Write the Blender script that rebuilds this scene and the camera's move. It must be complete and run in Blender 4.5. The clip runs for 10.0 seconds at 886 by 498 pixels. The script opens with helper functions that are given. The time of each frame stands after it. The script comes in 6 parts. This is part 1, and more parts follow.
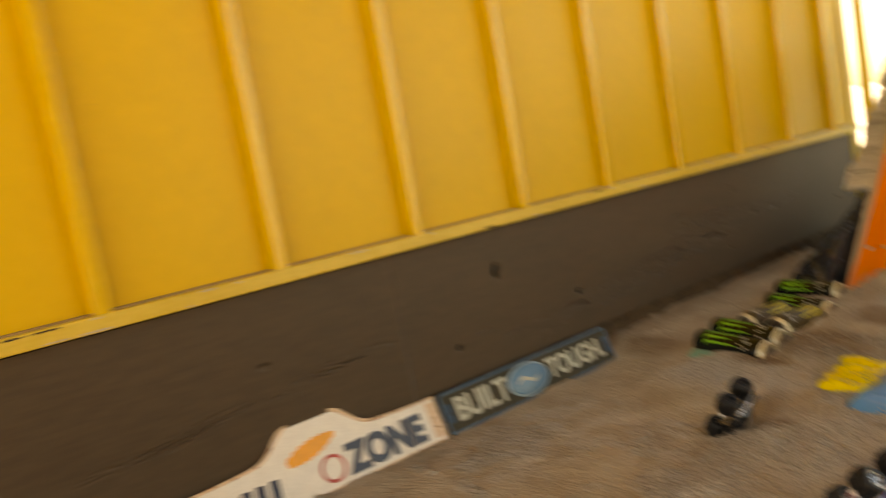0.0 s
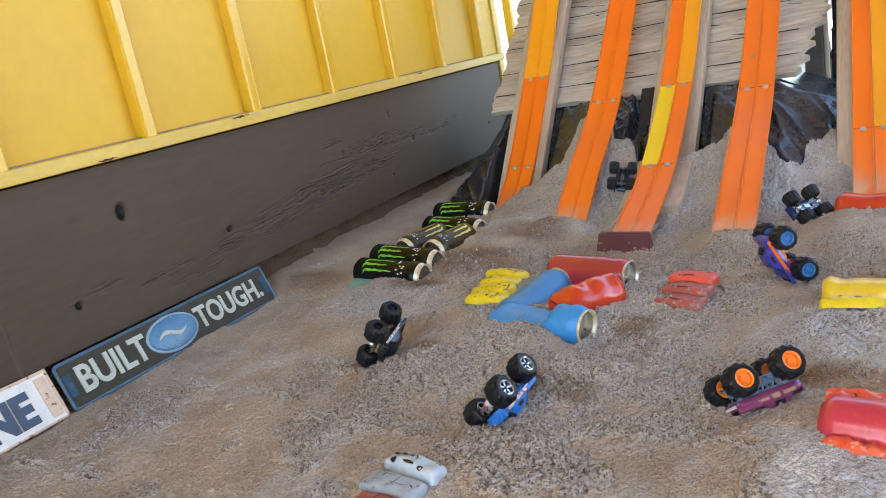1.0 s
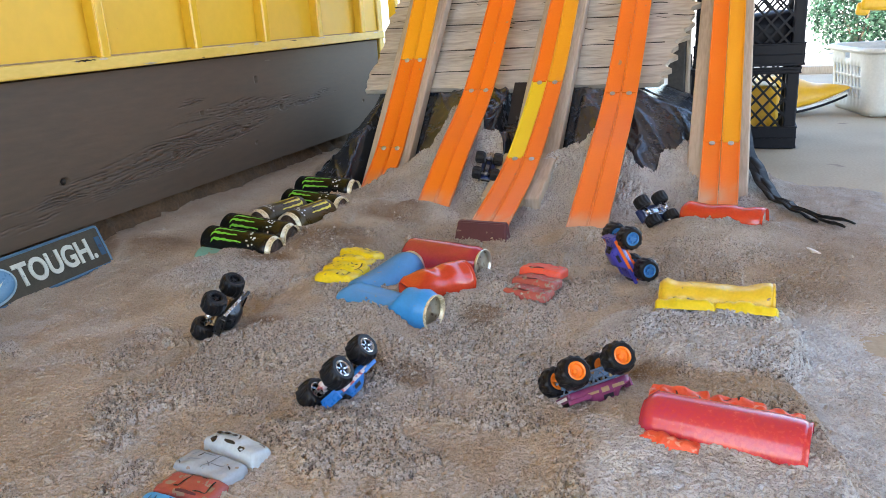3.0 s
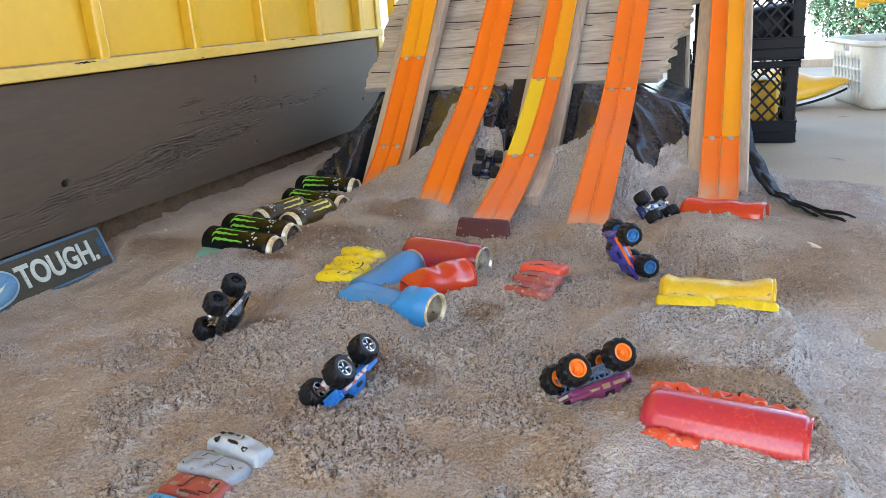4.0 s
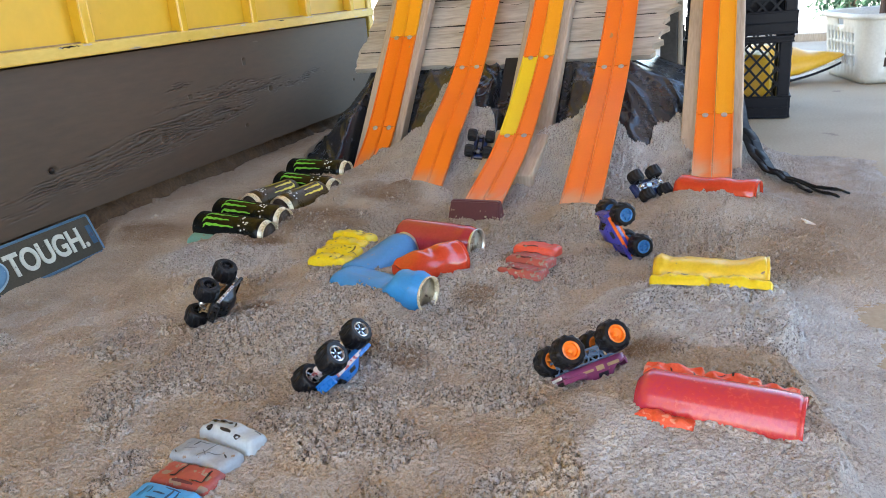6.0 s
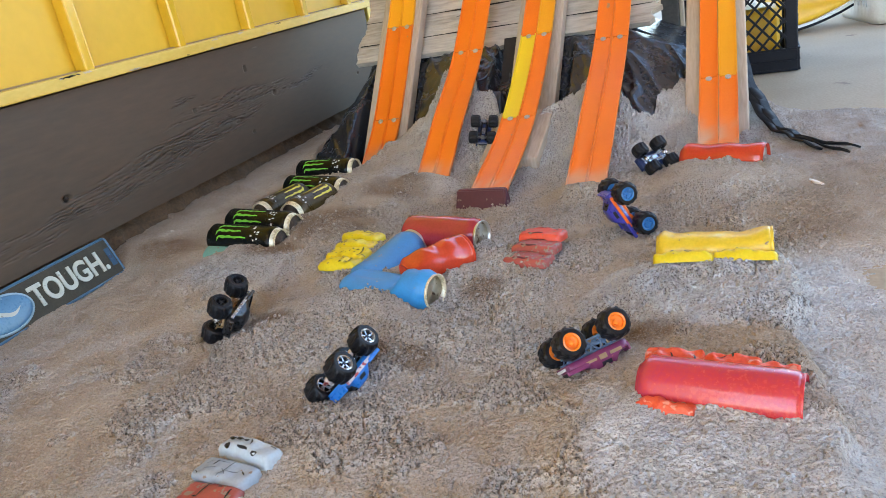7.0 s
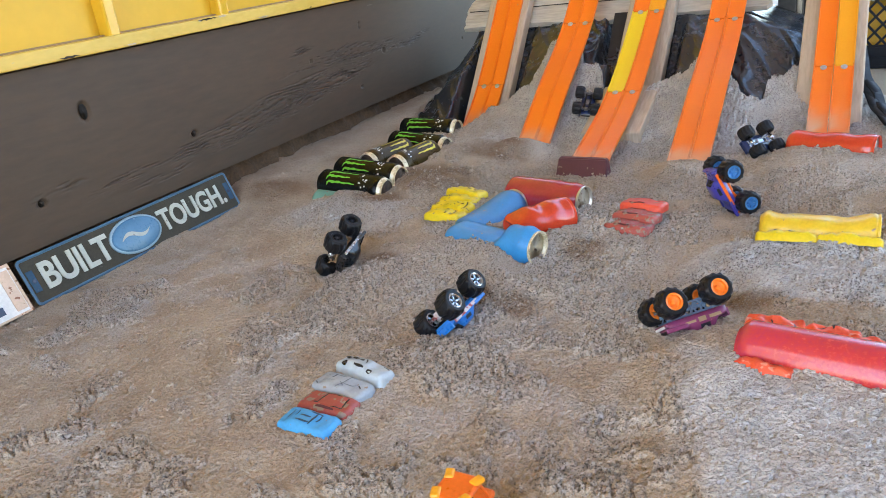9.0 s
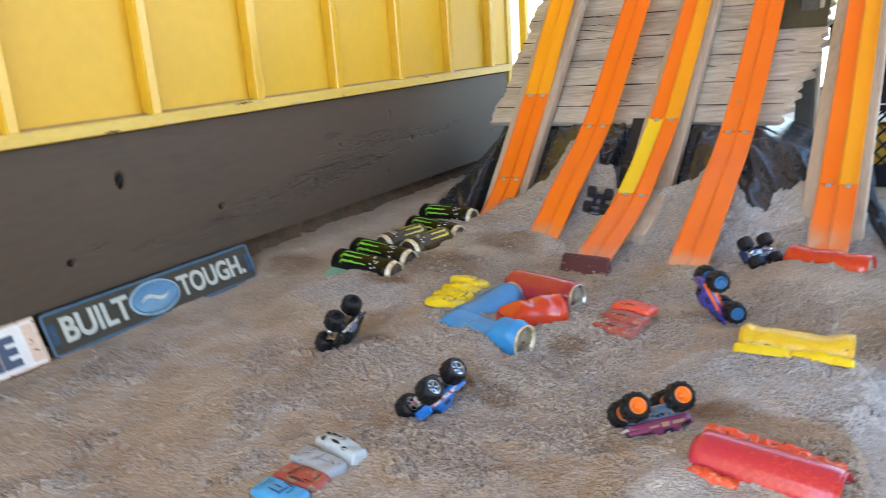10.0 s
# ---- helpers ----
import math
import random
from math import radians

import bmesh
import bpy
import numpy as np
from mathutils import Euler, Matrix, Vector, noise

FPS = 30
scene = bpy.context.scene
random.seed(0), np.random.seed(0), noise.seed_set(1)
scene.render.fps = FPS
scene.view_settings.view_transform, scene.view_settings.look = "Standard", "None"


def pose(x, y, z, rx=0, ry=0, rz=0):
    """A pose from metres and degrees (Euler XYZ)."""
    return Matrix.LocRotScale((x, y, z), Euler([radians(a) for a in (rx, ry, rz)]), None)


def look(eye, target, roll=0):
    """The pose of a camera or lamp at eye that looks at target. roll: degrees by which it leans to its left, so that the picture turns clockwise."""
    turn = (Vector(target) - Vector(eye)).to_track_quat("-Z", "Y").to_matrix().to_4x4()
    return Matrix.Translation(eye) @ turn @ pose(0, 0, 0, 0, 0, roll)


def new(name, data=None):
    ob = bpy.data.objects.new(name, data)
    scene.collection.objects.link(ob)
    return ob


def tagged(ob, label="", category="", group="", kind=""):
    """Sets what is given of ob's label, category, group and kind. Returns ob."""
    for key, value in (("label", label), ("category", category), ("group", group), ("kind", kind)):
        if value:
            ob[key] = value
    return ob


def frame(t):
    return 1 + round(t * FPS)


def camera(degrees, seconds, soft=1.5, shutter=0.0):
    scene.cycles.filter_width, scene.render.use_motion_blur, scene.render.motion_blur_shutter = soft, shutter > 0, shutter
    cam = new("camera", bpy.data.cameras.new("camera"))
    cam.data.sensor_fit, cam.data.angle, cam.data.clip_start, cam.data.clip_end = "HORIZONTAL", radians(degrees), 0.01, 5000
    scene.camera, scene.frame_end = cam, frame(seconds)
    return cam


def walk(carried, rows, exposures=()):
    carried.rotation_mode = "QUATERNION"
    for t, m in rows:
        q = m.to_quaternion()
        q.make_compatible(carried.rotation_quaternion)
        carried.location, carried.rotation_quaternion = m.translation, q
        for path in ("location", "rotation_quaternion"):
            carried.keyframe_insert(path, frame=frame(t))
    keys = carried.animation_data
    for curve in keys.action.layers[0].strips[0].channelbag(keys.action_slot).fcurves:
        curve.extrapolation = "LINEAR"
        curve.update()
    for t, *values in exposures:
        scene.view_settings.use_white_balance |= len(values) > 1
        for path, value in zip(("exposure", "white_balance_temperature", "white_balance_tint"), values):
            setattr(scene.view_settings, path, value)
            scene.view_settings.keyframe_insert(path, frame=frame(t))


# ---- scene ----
cam = camera(61.2, 10.0, soft=0.7, shutter=0.3)
EXPO = 3.08
PATH = [
    (0, (1.247, 0.297, 0.561), (-0.342, 1.49, 0.331), -10.4),
    (0.2, (1.258, 0.416, 0.526), (-0.116, 1.826, 0.177), -16.7),
    (0.5, (1.229, 0.459, 0.495), (0.055, 2.013, 0.039), -14.4),
    (0.7, (1.23, 0.459, 0.499), (0.147, 2.054, -0.033), -12.1),
    (1, (1.229, 0.468, 0.488), (0.224, 2.12, -0.026), -10.8),
    (1.5, (1.223, 0.475, 0.479), (0.288, 2.165, -0.039), -7.3),
    (2, (1.229, 0.484, 0.469), (0.418, 2.239, -0.044), -3.2),
    (2.5, (1.238, 0.508, 0.466), (0.528, 2.289, -0.104), -2.7),
    (4, (1.244, 0.507, 0.47), (0.544, 2.281, -0.133), -4.1),
    (4.5, (1.245, 0.504, 0.471), (0.546, 2.279, -0.128), -4.1),
    (5, (1.245, 0.505, 0.47), (0.552, 2.285, -0.124), -4.1),
    (5.5, (1.243, 0.504, 0.469), (0.546, 2.283, -0.121), -3.7),
    (5.7, (1.238, 0.507, 0.466), (0.567, 2.288, -0.149), -3.1),
    (6.8, (1.286, 0.543, 0.493), (0.51, 2.25, -0.201), -11.8),
    (7, (1.29, 0.535, 0.498), (0.525, 2.245, -0.204), -11.0),
    (7.2, (1.299, 0.507, 0.516), (0.453, 2.185, -0.168), -12.3),
    (7.5, (1.306, 0.458, 0.523), (0.402, 2.102, -0.17), -9.9),
    (8, (1.248, 0.438, 0.487), (0.331, 2.048, -0.265), -7.3),
    (8.5, (1.258, 0.439, 0.497), (0.323, 2.047, -0.238), -7.9),
    (9, (1.264, 0.446, 0.5), (0.335, 2.055, -0.239), -7.6),
    (9.2, (1.296, 0.46, 0.511), (0.41, 2.11, -0.191), -6.3),
    (9.4, (1.298, 0.454, 0.522), (0.491, 2.162, -0.135), -4.8),
    (9.5, (1.299, 0.451, 0.527), (0.436, 2.138, -0.111), -5.6),
    (9.6, (1.321, 0.435, 0.528), (0.307, 2.058, -0.053), -4.0),
    (9.7, (1.342, 0.42, 0.53), (0.311, 2.048, -0.004), -0.7),
    (9.8, (1.337, 0.426, 0.521), (0.381, 2.099, -0.018), 0.4),
    (10, (1.354, 0.431, 0.533), (0.326, 2.061, -0.004), -4.0),
]
walk(cam, [(t, look(eye, target, roll)) for t, eye, target, roll in PATH], exposures=[(0, EXPO - 0.74, 16500, 14), (0.1, EXPO - 0.62, 13500, 13), (0.2, EXPO - 0.36, 11000, 12), (0.3, EXPO - 0.22, 9200, 12), (0.5, EXPO - 0.16, 7500, 11), (0.9, EXPO, 6500, 10), (5.7, EXPO, 6500, 10), (6.8, EXPO + 0.08, 6450, 9), (7.5, EXPO + 0.12, 6450, 9), (9.2, EXPO + 0.18, 6450, 9), (9.5, EXPO + 0.24, 6450, 9), (10, EXPO + 0.08, 6450, 9)])

# ---- world, sun, light ----
world = bpy.data.worlds.new("sky")
scene.world = world
world.use_nodes = True
wn = world.node_tree.nodes
sky = wn.new("ShaderNodeTexSky")
sky.sky_type, sky.sun_disc = "NISHITA", False
sky.sun_elevation, sky.sun_rotation = radians(48), radians(225)
world.node_tree.links.new(sky.outputs[0], wn["Background"].inputs[0])
wn["Background"].inputs[1].default_value = 0.13
sun = new("sun", bpy.data.lights.new("sun", "SUN"))
sun.data.energy, sun.data.angle, sun.data.color = 4.0, radians(0.5), (1.0, 0.95, 0.87)
sun.matrix_world = look((-4, -4, 6.4), (0, 0, 0))


# ---- numeric noise for relief ----
def lattice(x, y, scale, seed):
    """Smooth value noise in 0..1 at points x, y (arrays), cells of the given size."""
    u, v = np.asarray(x, float) / scale, np.asarray(y, float) / scale
    i, j = np.floor(u).astype(int), np.floor(v).astype(int)
    a, b = u - i, v - j
    a, b = a * a * (3 - 2 * a), b * b * (3 - 2 * b)

    def val(p, q):
        h = (p * 374761393 + q * 668265263 + seed * 982451653) & 0xFFFFFFFF
        h = ((h ^ (h >> 13)) * 1274126177) & 0xFFFFFFFF
        return ((h ^ (h >> 16)) & 0xFFFF) / 65535.0
    return (val(i, j) * (1 - a) + val(i + 1, j) * a) * (1 - b) + (val(i, j + 1) * (1 - a) + val(i + 1, j + 1) * a) * b


def crumbs(x, y, cell, seed):
    """Rounded crumbs with sharp gaps between them, 0 in the gaps to 1 on top."""
    u, v = np.asarray(x, float) / cell, np.asarray(y, float) / cell
    i, j = np.floor(u).astype(int), np.floor(v).astype(int)
    best = np.full(u.shape, 9.0)
    for di in (-1, 0, 1):
        for dj in (-1, 0, 1):
            p, q = i + di, j + dj
            h = (p * 73856093 ^ q * 19349663 ^ seed * 83492791) & 0xFFFFFFFF
            h = ((h ^ (h >> 15)) * 2246822519) & 0xFFFFFFFF
            h = ((h ^ (h >> 13)) * 3266489917) & 0xFFFFFFFF
            best = np.minimum(best, (p + (h & 1023) / 1023.0 - u) ** 2 + (q + ((h >> 10) & 1023) / 1023.0 - v) ** 2)
    return np.clip(1 - best / 0.75, 0, 1)


def ramp(lo, hi, v):
    k = np.clip((np.asarray(v, float) - lo) / (hi - lo), 0, 1)
    return k * k * (3 - 2 * k)


def bump_at(x, y, cx, cy, rx, ry):
    """A flat-topped mound, 1 in the middle and 0 outside."""
    d = np.sqrt(((x - cx) / rx) ** 2 + ((y - cy) / ry) ** 2)
    return 1 - ramp(0.35, 1.0, d)


def pile(x, y):
    """The heap under the ramps, covered with plastic."""
    across = ramp(-0.02, 0.40, x) * (1 - ramp(0.98, 1.48, x))
    foot = np.interp(x, (0, .33, .45, .58, .98, 1.23, 1.4), (2.28, 2.28, 2.18, 2.08, 2.05, 2.16, 2.22))
    return 0.29 * across * ramp(0, 1, (y - foot) / (2.80 - foot))


def cover(x):
    """How far up the heap the loose sand lies on the plastic."""
    return np.interp(x, (0, .06, .12, .18, .30, .40, .44, .485, .505, .58, .62, .68, .70, .75, .80, .84, .90, .93, .97, 1.01, 1.05, 1.085, 1.09, 1.12, 1.15, 1.19, 1.3), (2.80, 2.62, 2.36, 2.28, 2.20, 2.34, 2.37, 2.385, 2.55, 2.57, 2.46, 2.43, 2.36, 2.30, 2.34, 2.385, 2.415, 2.47, 2.49, 2.40, 2.35, 2.35, 2.42, 2.45, 2.51, 2.56, 2.52))


def apron(x, y):
    """The pale grey fine sand spread before the large red can, with a clear edge."""
    side = ramp(-0.012, 0.018, x - 1.126 - 0.306 * (1.154 - y) + 0.030 * (lattice(x, y, 0.06, 34) - 0.5))
    return side * (1 - ramp(1.20, 1.24, y + 0.16 * (x - 1.25) + 0.02 * (lattice(x, y, 0.03, 36) - 0.5)))


def brink(x, y):
    """The broken edge of the jumps towards the trodden floor."""
    return 1.335 + 0.03 * (1 - ramp(1.22, 1.34, y)) + 0.030 * (lattice(x * 0 + 5, y, 0.07, 71) - 0.5) + 0.012 * (lattice(x, y, 0.015, 72) - 0.5)


def beside(y):
    return ramp(1.06, 1.20, y) * (1 - ramp(1.62, 1.74, y))


def sand_base(x, y):
    x, y = np.asarray(x, float), np.asarray(y, float)
    z = np.full(np.broadcast(x, y).shape, 0.010)
    z = z + np.maximum(0.030 * (1 - ramp(0.44, 0.64, x)) * ramp(1.56, 1.90, y), 0.037 * (1 - 0.4 * ramp(0.0, 0.16, x)) * (1 - ramp(0.10, 0.30, x)) * ramp(1.62, 1.74, y))
    z = z - 0.022 * bump_at(x, y, 0.865, 1.465, 0.11, 0.09)
    z = z + 0.034 * bump_at(x, y, 1.26, 1.16, 0.24, 0.36)
    z = z + 0.030 * bump_at(x, y, 1.24, 1.53, 0.22, 0.20)
    z = z + 0.032 * bump_at(x, y, 1.25, 2.03, 0.17, 0.18)
    z = z + 0.024 * bump_at(x, y, 0.74, 1.60, 0.30, 0.26)
    for bx, by in ((0.976, 1.972), (0.583, 2.098), (0.332, 2.310)):
        z = z + 0.024 * bump_at(x, y, bx, by, 0.10, 0.060)
    z = z + 0.018 * bump_at(x, y, 0.36, 1.60, 0.20, 0.16)
    z = z + 0.012 * bump_at(x, y, 0.72, 1.40, 0.26, 0.14)
    edge = 1.44 + 0.10 * (lattice(x * 0 + 3, y, 0.23, 5) - 0.5) + 0.05 * (lattice(x, y, 0.06, 6) - 0.5) + 0.13 * ramp(1.62, 1.80, y) + 0.05 * ramp(2.0, 2.4, y)
    z = z * (1 - ramp(edge - 0.10, edge + 0.02, x)) - 0.012 * ramp(edge - 0.04, edge + 0.05, x)
    bank = brink(x, y)
    z = z * (1 - 0.55 * ramp(bank - 0.008, bank + 0.012, x) * beside(y))
    z = z + pile(x, y) - 0.14 * ramp(-0.012, 0.012, y - cover(x) - 0.02 * (lattice(x, y, 0.05, 8) - 0.5) - 0.025 * (lattice(x, y, 0.02, 18) - 0.5))
    return z


def loose(x, y):
    """Where the sand lies in loose clumps (1) or is packed smooth (0)."""
    m = 0.55 * lattice(x, y, 0.17, 21) + 0.45 * lattice(x, y, 0.05, 22)
    mid = ramp(0.36, 0.62, x) * (1 - ramp(1.34, 1.44, x)) * ramp(0.80, 1.26, y) * (1 - 0.6 * bump_at(x, y, 1.03, 1.78, 0.16, 0.18))
    low = 0.60 - 0.15 * mid
    m = ramp(0.0, 0.08, m - low)
    spots = 0.6 * lattice(x, y, 0.055, 25) + 0.4 * lattice(x, y, 0.018, 26)
    m = np.maximum(m, 0.8 * ramp(0.0, 0.07, spots - 0.60 - 0.018 * (1 - ramp(1.15, 1.40, y))) * ramp(0.25, 0.40, x))
    m = np.maximum(m * (1 - 0.8 * apron(x, y)), 0.24 * apron(x, y))
    m = np.maximum(m, bump_at(x, y, 0.84, 1.38, 0.34, 0.30) * ramp(0.34, 0.52, 0.6 * lattice(x, y, 0.09, 23) + 0.4 * lattice(x, y, 0.03, 24)))
    m = np.maximum(m, 0.30 * bump_at(x, y, 1.24, 1.48, 0.26, 0.18))
    m = np.maximum(m, 0.9 * bump_at(x, y, 0.36, 1.62, 0.20, 0.12))
    m = np.maximum(m, ramp(1.9, 2.1, y) * (0.22 + 0.6 * ramp(0.42, 0.62, 0.6 * lattice(x, y, 0.06, 27) + 0.4 * lattice(x, y, 0.022, 28))))
    m = np.maximum(m, (0.07 + 0.13 * mid) * (0.6 + 0.8 * lattice(x, y, 0.03, 29)))
    m = m * (1 - 0.85 * ramp(0.0, 0.02, x - brink(x, y)) * beside(y))
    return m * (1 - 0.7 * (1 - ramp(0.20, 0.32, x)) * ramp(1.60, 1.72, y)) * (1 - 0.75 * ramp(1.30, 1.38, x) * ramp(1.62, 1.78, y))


def curds(x, y, cell, seed):
    """Uneven crumbling lumps that hang together, with narrow cracks between them."""
    wx = x + 0.55 * cell * (2 * lattice(x, y, 1.6 * cell, seed) - 1)
    wy = y + 0.55 * cell * (2 * lattice(x, y, 1.6 * cell, seed + 1) - 1)
    lump = crumbs(wx + 0.3 * wy, wy - 0.3 * wx, cell, seed + 2)
    fine = lattice(wx - 0.6 * wy, wy + 0.6 * wx, 0.45 * cell, seed + 3)
    return ramp(0.30, 0.64, 0.62 * lump + 0.38 * fine)


def sand_height(x, y):
    m = loose(x, y)
    z = sand_base(x, y) + 0.009 * (lattice(x, y, 0.13, 1) - 0.5) + 0.006 * (lattice(x, y, 0.045, 2) - 0.5)
    big = ramp(0.45, 0.75, lattice(x, y, 0.07, 15))
    fine = 1 - 0.55 * apron(x, y)
    z = z + fine * (0.0008 + 0.0068 * m + 0.0055 * m * big) * (curds(x, y, 0.0082, 101) - 0.6)
    z = z + (0.0016 + 0.0056 * m) * (curds(x + 0.31, y, 0.0050, 111) - 0.5)
    z = z + (0.0010 + 0.0070 * m) * (lattice(x, y, 0.026, 9) - 0.5)
    flake = ramp(0.70, 0.80, 0.6 * lattice(x + 0.4 * y, y, 0.016, 10) + 0.4 * lattice(x, y - 0.3 * x, 0.007, 11))
    return z + 0.0024 * (1 - m) * flake


def ground_at(x, y):
    return float(sand_base(np.array([x]), np.array([y]))[0])


# ---- materials ----
def material(name):
    m = bpy.data.materials.new(name)
    m.use_nodes = True
    return m, m.node_tree.nodes, m.node_tree.links, m.node_tree.nodes["Principled BSDF"]


def surface(name, a, b, rough=0.6, scale=20.0, fine=200.0, bump=0.2, depth=0.001, metal=0.0, coat=0.0, stretch=(1, 1, 1), speck=None, speck_scale=60.0, speck_at=0.68, rough_var=0.15, random_tint=0.0, ior=1.5, dust=None):
    """A surface of two colours that wander at a large and a small scale, with a fine relief, and specks of wear."""
    m, n, l, p = material(name)
    tc, mp = n.new("ShaderNodeTexCoord"), n.new("ShaderNodeMapping")
    mp.inputs["Scale"].default_value = stretch
    l.new(tc.outputs["Object"], mp.inputs[0])
    big, small = n.new("ShaderNodeTexNoise"), n.new("ShaderNodeTexNoise")
    big.inputs["Scale"].default_value, big.inputs["Detail"].default_value = scale, 4
    small.inputs["Scale"].default_value, small.inputs["Detail"].default_value = fine, 6
    for t in (big, small):
        l.new(mp.outputs[0], t.inputs["Vector"])
    add = n.new("ShaderNodeMath")
    add.operation = "MULTIPLY_ADD"
    add.inputs[1].default_value, add.inputs[2].default_value = 0.5, 0.0
    l.new(small.outputs[0], add.inputs[0])
    half = n.new("ShaderNodeMath")
    half.operation = "MULTIPLY_ADD"
    half.inputs[1].default_value = 0.5
    l.new(big.outputs[0], half.inputs[0])
    l.new(add.outputs[0], half.inputs[2])
    cr = n.new("ShaderNodeValToRGB")
    cr.color_ramp.elements[0].position, cr.color_ramp.elements[1].position = 0.36, 0.64
    cr.color_ramp.elements[0].color, cr.color_ramp.elements[1].color = (*a, 1), (*b, 1)
    l.new(half.outputs[0], cr.inputs[0])
    colour = cr.outputs[0]
    if speck:
        sp = n.new("ShaderNodeTexNoise")
        sp.inputs["Scale"].default_value, sp.inputs["Detail"].default_value = speck_scale, 8
        l.new(mp.outputs[0], sp.inputs["Vector"])
        edge = n.new("ShaderNodeMapRange")
        edge.inputs["From Min"].default_value, edge.inputs["From Max"].default_value = speck_at, speck_at + 0.03
        l.new(sp.outputs[0], edge.inputs[0])
        mx = n.new("ShaderNodeMix")
        mx.data_type = "RGBA"
        mx.inputs[7].default_value = (*speck, 1)
        l.new(edge.outputs[0], mx.inputs[0])
        l.new(colour, mx.inputs[6])
        colour = mx.outputs[2]
    if dust:
        da, dm = n.new("ShaderNodeAttribute"), n.new("ShaderNodeMix")
        da.attribute_name = "dust"
        dm.data_type = "RGBA"
        dm.inputs[7].default_value = (*dust, 1)
        l.new(da.outputs["Fac"], dm.inputs[0])
        l.new(colour, dm.inputs[6])
        colour = dm.outputs[2]
    if random_tint:
        oi, hs, mr = n.new("ShaderNodeObjectInfo"), n.new("ShaderNodeHueSaturation"), n.new("ShaderNodeMapRange")
        mr.inputs["To Min"].default_value, mr.inputs["To Max"].default_value = 1 - random_tint, 1 + random_tint
        l.new(oi.outputs["Random"], mr.inputs[0])
        l.new(mr.outputs[0], hs.inputs["Value"])
        l.new(colour, hs.inputs["Color"])
        colour = hs.outputs[0]
    l.new(colour, p.inputs["Base Color"])
    rr = n.new("ShaderNodeMapRange")
    rr.inputs["To Min"].default_value, rr.inputs["To Max"].default_value = max(0.02, rough - rough_var), min(1, rough + rough_var)
    l.new(half.outputs[0], rr.inputs[0])
    l.new(rr.outputs[0], p.inputs["Roughness"])
    bp = n.new("ShaderNodeBump")
    bp.inputs["Strength"].default_value, bp.inputs["Distance"].default_value = bump, depth
    l.new(half.outputs[0], bp.inputs["Height"])
    l.new(bp.outputs[0], p.inputs["Normal"])
    p.inputs["Metallic"].default_value, p.inputs["Coat Weight"].default_value, p.inputs["IOR"].default_value = metal, coat, ior
    return m


